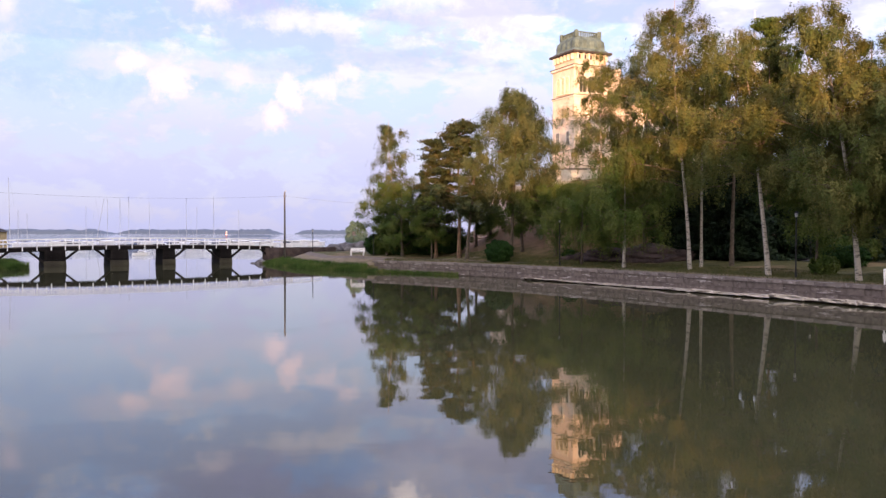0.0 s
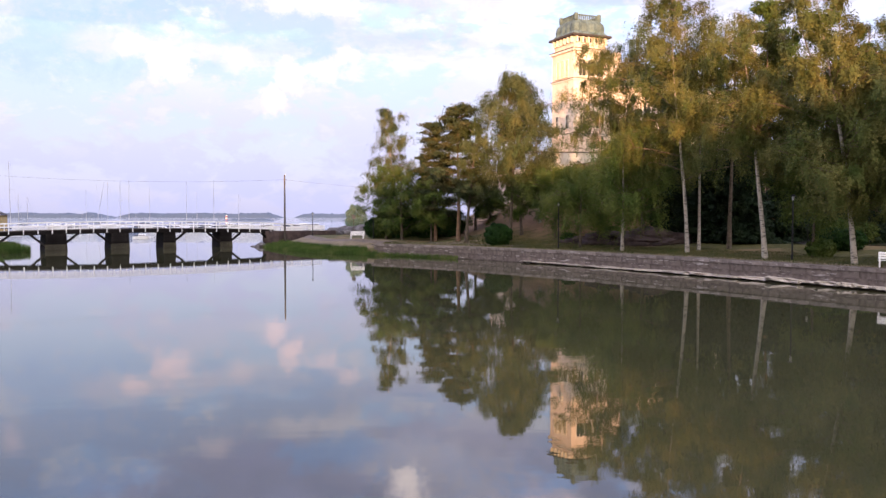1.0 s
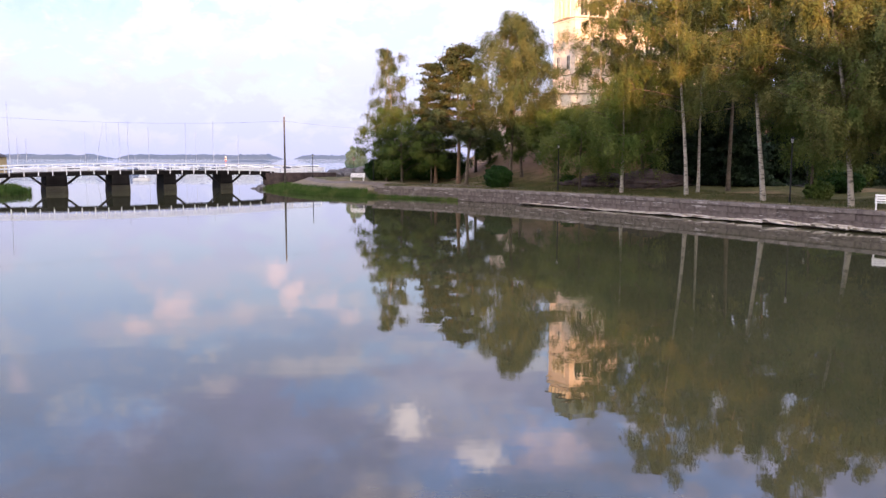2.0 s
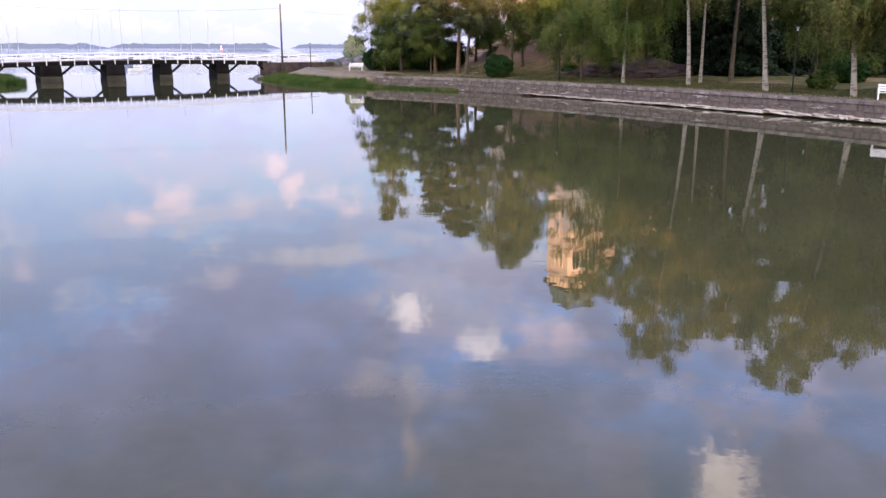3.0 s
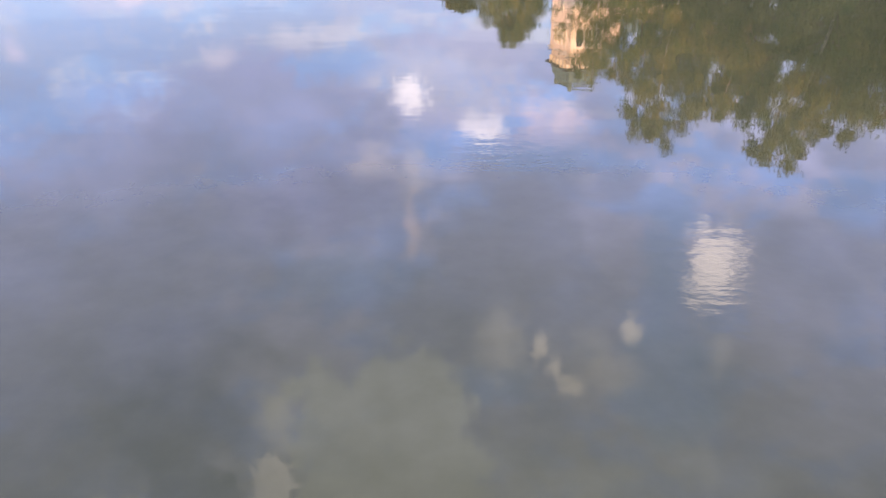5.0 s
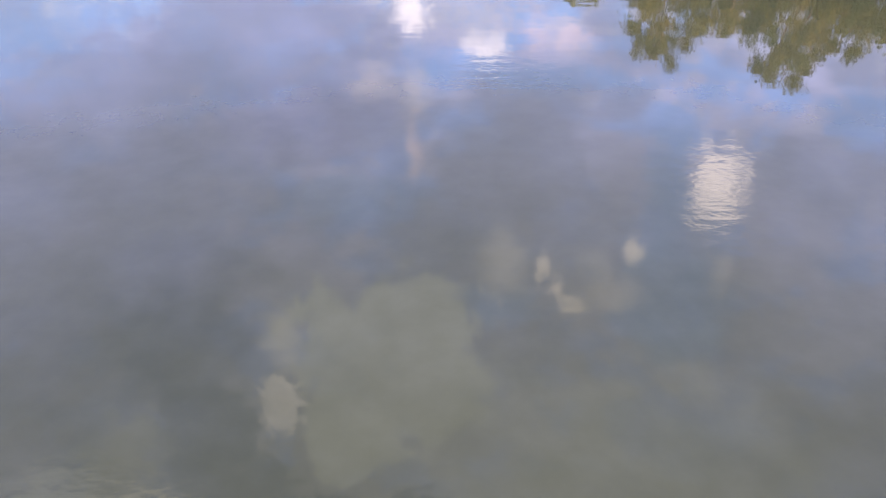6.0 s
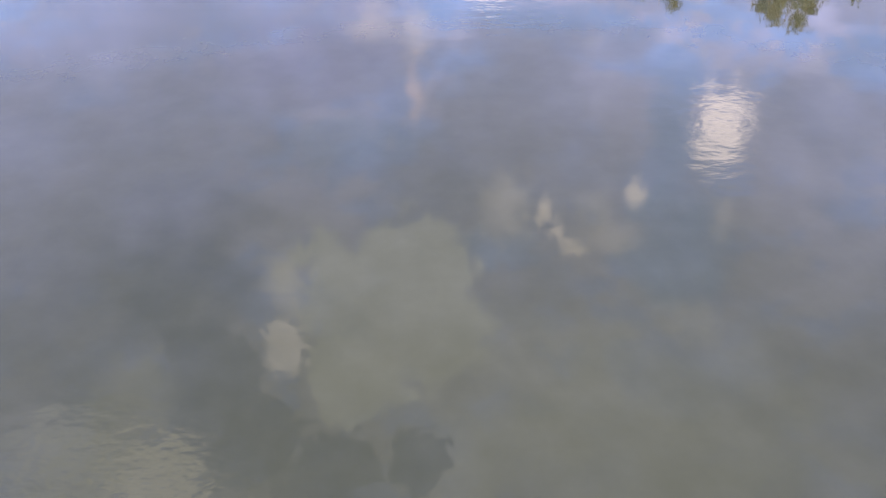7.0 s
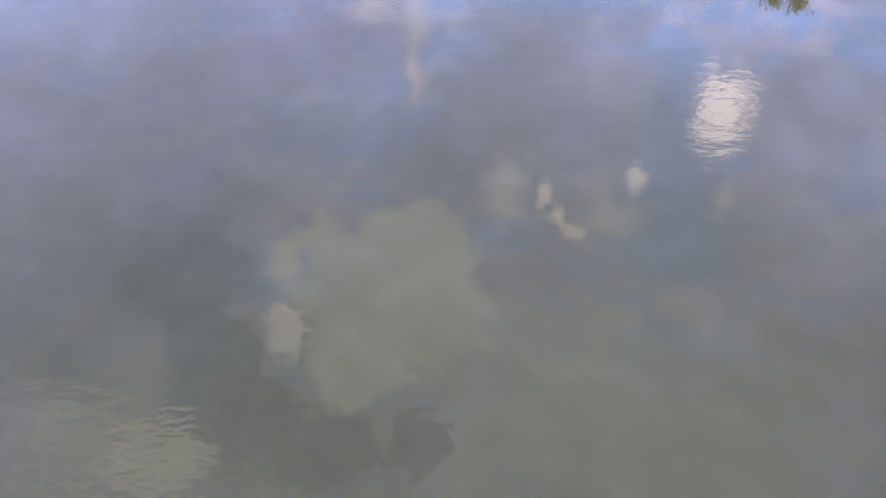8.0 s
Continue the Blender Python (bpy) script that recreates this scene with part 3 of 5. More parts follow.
def tree(name, x, y, top, radius, first=0.25, seed=1, kind="birch", lean=(0.0, 0.0), girth=0.2, limbs=44, leaves=260, size=0.058,
         leaf=None, bark=None, label="", droop=1.6, trunk_to=0.97, cone=False, dome=0.6, tips=()):
    """A tree: trunk, limbs and a crown of leaves hung on its twigs. top: height of its tip above the water."""
    rng = np.random.default_rng(seed)
    z0 = gz(x, y) - 0.15
    H = top - z0
    root = empty(name, pose(x, y, z0))
    leaf = leaf or {"birch": BIRCH_LEAF, "pine": NEEDLE, "spruce": SPRUCE, "broad": DARK_LEAF}[kind]
    bark = bark or {"birch": BIRCH_BARK, "pine": PINE_BARK, "spruce": DARK_BARK, "broad": DARK_BARK}[kind]
    k = np.linspace(0, trunk_to, 9)
    sway = rng.normal(0, 0.02 * H, (2, 3))
    tx = lean[0] * k ** 1.2 + sway[0, 0] * np.sin(k * 3.0) * k + sway[0, 1] * np.sin(k * 7.0) * k * 0.5
    ty = lean[1] * k ** 1.2 + sway[1, 0] * np.sin(k * 3.4) * k + sway[1, 1] * np.sin(k * 6.0) * k * 0.5
    spine = np.c_[tx, ty, k * H]
    rad = girth * 0.85 * (1 - k) ** 1.05 + 0.015
    rad[0] *= 1.25
    v, f = tube(spine, rad, 9)
    raw("trunk", v, f, bark, root, True)

    def on_trunk(u):
        return np.array([np.interp(u, k, spine[:, i]) for i in range(3)])

    def leader(side, share):
        """A second stem that leaves the trunk half way up."""
        fork, end = on_trunk(0.52), on_trunk(share * 0.97) + np.array([side, rng.normal(0, 0.4), 0])
        q = np.linspace(0, 1, 6)[:, None]
        stem = fork + (end - fork) * q + np.array([side * 0.25, 0, 0]) * np.sin(q * math.pi)
        wood.append(tube(stem, np.linspace(girth * 0.45, 0.02, 6), 6))
        return stem

    wood, spots, faces = [], [], []
    stems = [leader(*tip) for tip in tips]
    leafed = kind in ("birch", "broad")
    limbs, leaves, size = int(limbs * (0.56 if leafed else 1)), leaves * (2.9 if leafed else 1.3), size * (0.82 if leafed else 1)
    for i in range(limbs):
        u = first + (1 - first) * ((i + rng.uniform(0.0, 1.0)) / limbs) ** 0.9
        w = (u - first) / (1 - first)
        if kind == "birch":
            reach = radius * (0.14 + 0.94 * math.sin(math.pi * min(1, 0.26 + 0.74 * w)) ** dome) * rng.uniform(0.5, 1.15)
            if cone:
                reach = radius * (0.12 + 0.95 * (1 - w) ** 0.8) * rng.uniform(0.55, 1.1)
            rise = rng.uniform(0.35, 1.0) * (0.5 + w)
        elif kind == "pine":
            reach = radius * (1.08 - 0.7 * w ** 1.3) * rng.uniform(0.45, 1.1)
            rise = rng.uniform(0.0, 0.35)
        elif kind == "spruce":
            reach = radius * (1.06 - w) * rng.uniform(0.75, 1.1)
            rise = rng.uniform(-0.4, 0.0)
        else:
            reach = radius * (0.45 + 0.65 * math.sin(math.pi * min(1, 0.22 + 0.74 * w)) ** 0.7) * rng.uniform(0.6, 1.1)
            rise = rng.uniform(0.1, 0.8)
        az = i * 2.39996 + rng.normal(0, 0.35)
        base = on_trunk(min(u, trunk_to) * (0.94 if kind == "birch" else 1.0))
        if stems and w > 0.42 and i % (len(stems) + 1):
            stem = stems[i % (len(stems) + 1) - 1]
            q = (w - 0.42) / 0.58
            base = np.array([np.interp(q, np.linspace(0, 1, len(stem)), stem[:, j]) for j in range(3)])
            reach *= 0.6
        out = np.array([math.cos(az), math.sin(az), 0])
        s = np.linspace(0, 1, 5)[:, None]
        bend = -0.35 if kind in ("birch", "broad") else -0.05
        limb = base + out * reach * s + np.array([0, 0, 1.0]) * reach * (rise * s + bend * rise * s * s) + rng.normal(0, 0.05, (5, 3)) * s * reach * 0.5
        limb[:, 2] = np.minimum(limb[:, 2], H * 1.0)
        limb[:, 2] = np.maximum(limb[:, 2], 0.5)
        wood.append(tube(limb, np.linspace(max(0.018, girth * 0.22 * (1 - 0.7 * w)), 0.012, 5), 4))
        n = max(12, int(leaves * 2.3 * (0.45 + 0.55 * reach / radius)))
        if kind == "birch" or kind == "broad":
            masses = max(2, int(round(1.0 + reach * 0.72)))
            st = np.minimum(1.06, 0.24 + 0.84 * (np.arange(masses) + rng.uniform(0, 1, masses)) / masses)
            on_limb = np.stack([np.interp(st * 0.86, s[:, 0], limb[:, j]) for j in range(3)], 1)
            heart = np.stack([np.interp(st, s[:, 0], limb[:, j]) for j in range(3)], 1) + rng.normal(0, 0.15 * reach + 0.12, (masses, 3)) * (1, 1, 0.5)
            heart[:, 2] = np.minimum(heart[:, 2], H - 0.35)
            for a_, b_ in zip(on_limb, heart):
                wood.append(tube(np.array([a_, (a_ + b_) / 2 + (0, 0, 0.12), b_]), [0.03, 0.02, 0.008], 4))
            twigs = max(6, int(n / 22))
            which = rng.integers(0, masses, twigs)
            puff = (0.22 + 0.05 * reach) * rng.uniform(0.7, 1.35, (masses, 1))
            start = heart[which] + rng.normal(0, 1, (twigs, 3)) * puff[which] * (1, 1, 0.62)
            per = max(4, int(n // twigs))
            along_ = rng.uniform(0, 1, (twigs, per, 1))
            fall = droop * rng.uniform(0.2, 0.8, (twigs, 1, 1)) * min(1.0, 0.3 + 0.4 * reach)
            side = rng.normal(0, 0.14, (twigs, 1, 3)) * (1, 1, 0) + out * 0.12
            pts = start[:, None, :] + along_ * fall * (side + np.array([0, 0, -1.0]) * along_ ** 0.6) + rng.normal(0, 0.075 if kind == "birch" else 0.13, (twigs, per, 3))
            f_ = pts - (heart[which] - np.array([0, 0, 0.25 * droop]))[:, None, :]
            f_ = f_ / (np.linalg.norm(f_, axis=2)[:, :, None] + 0.2) + out * 0.45 + np.array([0, 0, 0.7])
            faces.append(f_.reshape(-1, 3))
            spots.append(pts.reshape(-1, 3))
        elif kind == "pine":
            tufts = max(3, int(reach * 2.2))
            st = 0.35 + 0.65 * rng.uniform(0, 1, tufts) ** 0.6
            c = np.stack([np.interp(st, s[:, 0], limb[:, j]) for j in range(3)], 1) + rng.normal(0, 0.26, (tufts, 3)) * (1, 1, 0.5)
            per = max(6, n // tufts)
            p = c[:, None, :] + rng.normal(0, 1, (tufts, per, 3)) * (0.38, 0.38, 0.12) + np.array([0, 0, 0.12])
            spots.append(p.reshape(-1, 3))
        else:
            st = rng.uniform(0.08, 1.0, n)
            p = np.stack([np.interp(st, s[:, 0], limb[:, j]) for j in range(3)], 1)
            spread = (1 - st * 0.6)[:, None] * 0.28 * reach
            p += rng.normal(0, 1, (n, 3)) * spread * (1, 1, 0.2) + np.array([0, 0, -1.0]) * np.abs(rng.normal(0, 0.25, (n, 1)))
            spots.append(p)
    v, f = join_all(wood)
    tagged(raw("branchwork", v, f, TWIG_BARK if kind == "birch" else bark, root, True), kind="stuff")
    pts = np.concatenate(spots)
    pts[:, 2] = np.maximum(pts[:, 2], 0.35)
    axis = np.stack([np.interp(pts[:, 2], spine[:, 2], spine[:, j]) for j in range(2)], 1)
    face = np.c_[pts[:, :2] - axis, np.zeros(len(pts))]
    face /= np.linalg.norm(face, axis=1)[:, None] + 0.3
    face[:, 2] = 0.45
    if faces:
        face = np.concatenate(faces)
    v, f = leaf_cards(pts, size, rng, face, 2.6 if kind in ("pine", "spruce") else 1.35, 0.75 if not faces else 0.42)
    tagged(raw("crown", v, f, leaf, root), kind="stuff")
    return tagged(root, label, "tree")


def at(bearing, depth):
    """Ground place from a bearing, as the run of x over y times 1500, and the distance ahead."""
    return (bearing - 784) / 1496 * depth, depth


SHADY, LIT = "dark leafy tree in the shade of the wooded slope", "tall birch with white bark and evening light on its crown"
# the point beside the bridge
tree("birch_tree", *at(702, 106), 18.9, 5.2, 0.12, 11, leaf=OLIVE_LEAF, label="airy birch at the tip of the wooded point", lean=(-1.2, 0), leaves=400, limbs=56, cone=True)
tree("leafy_tree", *at(684, 104), 10.5, 2.6, 0.06, 12, "broad", label=SHADY, leaves=330, limbs=40, droop=0.8)
tree("leafy_tree", *at(712, 100), 10.0, 3.4, 0.10, 15, "broad", label=SHADY, leaves=330, limbs=40, droop=0.8)
tree("spruce_tree", *at(748, 108), 12.5, 3.0, 0.05, 13, "spruce", label="dark dense spruce behind the shore trees", leaves=240, limbs=70)
tree("leafy_tree", *at(764, 97), 8.4, 3.0, 0.22, 14, "broad", leaf=FRESH_LEAF, label="low yellow-green leafy tree above the lawn", leaves=300, limbs=36, droop=0.8, girth=0.13)
tree("pine_tree", *at(812, 92), 16.3, 3.6, 0.26, 21, "pine", size=0.06, label="tall pine with reddish bark and layered dark boughs", leaves=320, limbs=46, girth=0.26)
tree("pine_tree", *at(772, 97), 15.0, 2.7, 0.20, 22, "pine", label="slender pine with dark layered boughs", leaves=300, limbs=40, girth=0.22)
tree("birch_tree", *at(826, 90), 15.2, 2.4, 0.36, 23, leaf=OLIVE_LEAF, label="slender birch on the dry slope", lean=(1.2, 0), leaves=400, limbs=34, bark=DARK_BARK)
tree("birch_tree", *at(905, 89), 19.7, 3.4, 0.30, 24, leaf=OLIVE_LEAF, label="tall dense birch in front of the house", lean=(0.3, 0), size=0.066, leaves=560, limbs=60, bark=DARK_BARK, droop=2.6, dome=0.34)
tree("birch_tree", *at(958, 93), 16.9, 3.0, 0.36, 25, leaf=OLIVE_LEAF, label="birch with a leaning pale trunk on the slope", lean=(-1.0, 0), leaves=340, limbs=44)
tree("leafy_tree", *at(925, 90.5), 8.6, 2.4, 0.30, 26, "broad", leaf=FRESH_LEAF, label="fresh green tree on the slope below the house", leaves=320, limbs=34, droop=0.9)
tree("leafy_tree", *at(985, 87), 9.4, 3.6, 0.34, 27, "broad", leaf=FRESH_LEAF, label=SHADY, leaves=360, limbs=44, droop=1.1)
tree("leafy_tree", *at(1060, 92), 9.6, 3.6, 0.10, 28, "broad", label=SHADY, leaves=320, limbs=36, droop=0.8)
tree("leafy_tree", *at(843, 99), 9.6, 2.3, 0.12, 29, "broad", label=SHADY, leaves=300, limbs=30, droop=0.8)
tree("leafy_tree", *at(868, 101), 7.6, 1.6, 0.12, 30, "broad", leaf=FRESH_LEAF, label="small fresh green tree on the slope", leaves=260, limbs=26, droop=0.8)
# before the tower
tree("birch_tree", *at(1066, 82), 21.4, 4.6, 0.36, 31, label="golden birch before the tower", lean=(-0.2, 0), leaves=360, limbs=60, size=0.055, droop=1.4)
tree("weeping_birch", *at(1105, 72), 11.6, 4.0, 0.24, 32, leaf=FRESH_LEAF, label="weeping birch with a white trunk on the lawn", leaves=480, limbs=42, droop=2.8, girth=0.17)
tree("weeping_birch", *at(1030, 78), 9.0, 3.4, 0.22, 33, label="low weeping birch on the bank", leaves=420, limbs=34, leaf=FRESH_LEAF, droop=2.2, girth=0.12, bark=DARK_BARK)
tree("birch_tree", *at(1142, 79), 22.0, 3.7, 0.30, 34, label=LIT, leaves=360, limbs=50, bark=DARK_BARK, droop=2.2, dome=0.45)
tree("birch_tree", *at(1222, 66.7), 23.2, 4.2, 0.27, 35, label=LIT, lean=(-1.4, 0), leaves=480, limbs=66, girth=0.17, droop=2.0, dome=0.75)
tree("birch_tree", *at(1242, 70), 20.2, 3.3, 0.44, 36, label=LIT, lean=(0.6, 0.4), leaves=380, limbs=44, droop=2.2, girth=0.14, dome=0.4)
tree("birch_tree", *at(1362, 58.6), 17.7, 3.5, 0.42, 37, label=LIT, lean=(-2.2, 0.2), leaves=480, limbs=70, girth=0.20, droop=1.9, dome=0.4, tips=((1.5, 0.97), (2.8, 0.95)))
tree("birch_tree", *at(1296, 70), 21.6, 3.6, 0.50, 38, label=LIT, leaves=380, limbs=46, bark=DARK_BARK, droop=2.2, dome=0.3)
tree("birch_tree", *at(1523, 52), 18.9, 3.7, 0.20, 39, label=LIT, lean=(-2.7, 0.3), leaves=520, limbs=96, dome=0.45, girth=0.19, droop=1.7, tips=((-1.3, 0.96), (1.5, 0.97), (2.8, 0.86)))
tree("birch_tree", *at(1602, 51), 14.8, 3.3, 0.18, 40, label=LIT, leaves=460, limbs=52, girth=0.22, droop=1.7, dome=0.4)
tree("leafy_tree", *at(1446, 60), 10.2, 2.7, 0.30, 43, "broad", leaf=FRESH_LEAF, label="young green tree on the lawn", leaves=380, limbs=36, droop=1.8, girth=0.12)
tree("birch_tree", *at(1690, 47), 14.6, 3.6, 0.24, 42, label=LIT, leaves=360, limbs=46, girth=0.24, dome=0.4)
# dark wood behind
tree("pine_tree", *at(1362, 86), 26.2, 2.3, 0.72, 53, "pine", leaf=DARK_LEAF, label="tall green pine rising over the birches", leaves=160, limbs=24, size=0.08)
for bearing, far_off, top, r, sd in ((1250, 80, 14, 3.2, 51), (1300, 78, 13, 3.0, 52), (1330, 74, 12, 2.6, 54), (1395, 78, 15, 3.0, 55),
                            (1440, 82, 20, 3.6, 56), (1490, 84, 17, 3.4, 57), (1560, 80, 19, 3.8, 58), (1195, 84, 17, 3.2, 59), (1640, 70, 18, 3.6, 60)):
    tree("spruce_tree", *at(bearing, far_off), top, r, 0.04, sd, "spruce", label="dark spruce deep in the wood", leaves=150, limbs=76, size=0.10)
for bearing, far_off, top, r, sd in ((1170, 88, 20, 4.0, 61), (1270, 88, 21, 4.0, 62), (1400, 90, 21, 4.2, 63), (1530, 88, 22, 4.4, 64), (1120, 90, 14, 3.4, 65)):
    tree("leafy_tree", *at(bearing, far_off), top, r, 0.15, sd, "broad", label=SHADY, leaves=170, limbs=46, size=0.12, droop=0.8)


def shrub(name, x, y, r, h, mat, label, seed, n=5200, size=0.09):
    """A round shrub of stems and leaves."""
    rng = np.random.default_rng(seed)
    root = empty(name, pose(x, y, gz(x, y) - 0.05))
    stems = []
    for i in range(9):
        a = i * 2.4
        tip = np.array([math.cos(a) * r * 0.6, math.sin(a) * r * 0.6, h * 0.7])
        stems.append(tube(np.array([(0, 0, 0), tip * 0.5 + (0, 0, 0.1), tip]), [0.04, 0.025, 0.01], 4))
    v, f = join_all(stems)
    raw("stem_cluster", v, f, DARK_BARK, root)
    d = rng.normal(size=(n, 3))
    d /= np.linalg.norm(d, axis=1)[:, None]
    lump = 1 + 0.09 * np.sin(d[:, :1] * 7 + 1) * np.sin(d[:, 1:2] * 6) + 0.06 * np.sin(d[:, 2:] * 11 + d[:, :1] * 5)
    p = d * lump * rng.uniform(0.72, 1.0, (n, 1)) ** 0.5 * (r, r, h / 2) + np.array([0, 0, h / 2])
    p = p[p[:, 2] > 0.03]
    v, f = leaf_cards(p, size, rng, d[:len(p)] * 0 + (p - np.array([0, 0, h * 0.35])) / r)
    raw("foliage", v, f, mat, root)
    return tagged(root, label, "shrub")


shrub("round_shrub", *at(884, 85), 1.4, 2.3, HEDGE, "clipped round dark green shrub on the lawn", 71)
for i, (bearing, far_off) in enumerate(((668, 107), (690, 105), (714, 104), (738, 106), (758, 103), (780, 104), (800, 101))):
    r = 1.7 + 0.4 * (i % 3)
    shrub("shore_bush", *at(bearing, far_off), r, r * 1.5, DARK_LEAF if i % 2 else HEDGE, "dense dark bush under the trees on the point", 500 + i, 3600, 0.10)
for i in range(26):
    bearing, far_off = 1010 + (i * 61.8) % 580, 84 + (i * 7.3) % 16
    r = 0.8 + 0.9 * ((i * 0.37) % 1)
    shrub("undergrowth_bush", *at(bearing, far_off), r, r * 1.3, DARK_LEAF if i % 3 else HEDGE, "low dark bush under the trees on the slope", 300 + i, 1500, 0.10)
# dark bushes added to stand in for the tree shade on this lawn
for i in range(5):
    bearing, far_off = 1462 + i * 17, 60 + (i * 5.7) % 12
    r = 1.0 + 0.7 * ((i * 0.41) % 1)
    shrub("undergrowth_bush", *at(bearing, far_off), r, r * 1.5, HEDGE if i % 2 else DARK_LEAF, "low dark bush under the birches by the drive", 400 + i, 1800, 0.09)
shrub("willow_shrub", *at(630, 146), 1.9, 6.0, WILLOW_LEAF, "pale willow shrub beyond the bridge end", 72, size=0.12)


# ---- reeds and grass ----
def blades(name, pts, height, width, mat, label, seed, category="reeds"):
    rng = np.random.default_rng(seed)
    n = len(pts)
    h = height * rng.uniform(0.55, 1.1, n)
    a = rng.uniform(0, np.pi, n)
    w = np.c_[np.cos(a), np.sin(a), 0 * a] * width / 2
    tip = pts + np.c_[rng.normal(0, 0.16, (n, 2)) * h[:, None], h]
    v = np.stack([pts - w, pts + w, tip + w * 0.15, tip - w * 0.15], 1).reshape(-1, 3)
    return tagged(raw(name, v, np.arange(4 * n).reshape(n, 4), mat), label, category, kind="stuff")


rng = np.random.default_rng(5)


def scatter(poly, lo, hi, n, box_):
    x, y = rng.uniform(box_[0], box_[1], n), rng.uniform(box_[2], box_[3], n)
    d = inland(poly, x, y)
    ok = (d > lo) & (d < hi)
    x, y = x[ok], y[ok]
    return np.c_[x, y, np.maximum(ground_z(x, y), -0.1)]


blades("shore_reeds", scatter(SHORE, -1.0, 2.2, 60000, (-25, -8.5, 90, 117)), 0.6, 0.045, REED, "bright green reeds along the low bank", 81)
blades("shore_reeds", scatter(SHORE, -0.9, 0.3, 26000, (-9, 1.5, 82, 96)), 0.5, 0.045, REED, "short green reeds at the foot of the stone wall", 82)
blades("shore_reeds", scatter(ISLET, -2.4, 4.0, 60000, (-64, -47, 90, 112)), 1.0, 0.05, REED, "bright green reeds on the islet by the bridge", 83)
blades("lawn_grass", scatter(SHORE, 1.0, 9.0, 150000, (-10, 34, 42, 96)), 0.16, 0.03, GRASS, "short dry lawn grass above the stone wall", 84, "grass")


# ---- stone wall along the bay ----
def along(line, s):
    seg = np.r_[0, np.cumsum(np.hypot(*np.diff(line, axis=0).T))]
    s = np.clip(s, 0, seg[-1])
    x, y = np.interp(s, seg, line[:, 0]), np.interp(s, seg, line[:, 1])
    i = min(np.searchsorted(seg, s, side="right") - 1, len(line) - 2)
    return x, y, math.atan2(line[i + 1, 1] - line[i, 1], line[i + 1, 0] - line[i, 0])


def smooth_line(line, n=200):
    seg = np.r_[0, np.cumsum(np.hypot(*np.diff(line, axis=0).T))]
    s = np.linspace(0, seg[-1], n)
    p = np.c_[np.interp(s, seg, line[:, 0]), np.interp(s, seg, line[:, 1])]
    ker = np.ones(25) / 25
    pad = np.r_[2 * p[0] - p[12:0:-1], p, 2 * p[-1] - p[-2:-14:-1]]
    return np.c_[np.convolve(pad[:, 0], ker, "valid"), np.convolve(pad[:, 1], ker, "valid")]


LINE = smooth_line(WALL)
LENGTH = float(np.sum(np.hypot(*np.diff(LINE, axis=0).T)))


def rough_block(size, seed, worn=0.02):
    """A hewn block with uneven faces, standing on its base, its front towards -y."""
    rng_ = random.Random(seed)
    bm = bmesh.new()
    box(bm, size, bevel=min(size) * 0.03)
    for v in bm.verts:
        v.co += Vector((rng_.uniform(-worn, worn), rng_.uniform(-worn, worn), rng_.uniform(-worn, worn) * 0.5))
    return bm


def block_meshes(name, size, mat, count=5, worn=0.02):
    out = []
    for i in range(count):
        me = bpy.data.meshes.new(name)
        bm = rough_block(size, 100 + i, worn)
        bm.to_mesh(me)
        bm.free()
        me.materials.append(mat)
        out.append(me)
    return out


def footing_meshes():
    """Rough pale footing stones, broken along the top."""
    out = []
    for i in range(6):
        bm = bmesh.new()
        box(bm, (1.0, 0.6, 0.42))
        bmesh.ops.subdivide_edges(bm, edges=list(bm.edges), cuts=5, use_grid_fill=True)
        for v in bm.verts:
            p = v.co * 4.6 + Vector((i * 9.0, 4, 2))
            v.co.y += 0.26 * noise.noise(p) * (1 if v.co.y < 0.2 else 0)
            v.co.z += 0.17 * noise.noise(p + Vector((7, 3, 1)))
            v.co.x *= 1.03
        me = bpy.data.meshes.new("footing")
        bm.to_mesh(me)
        bm.free()
        me.materials.append(FOOTING)
        out.append(me)
    return out


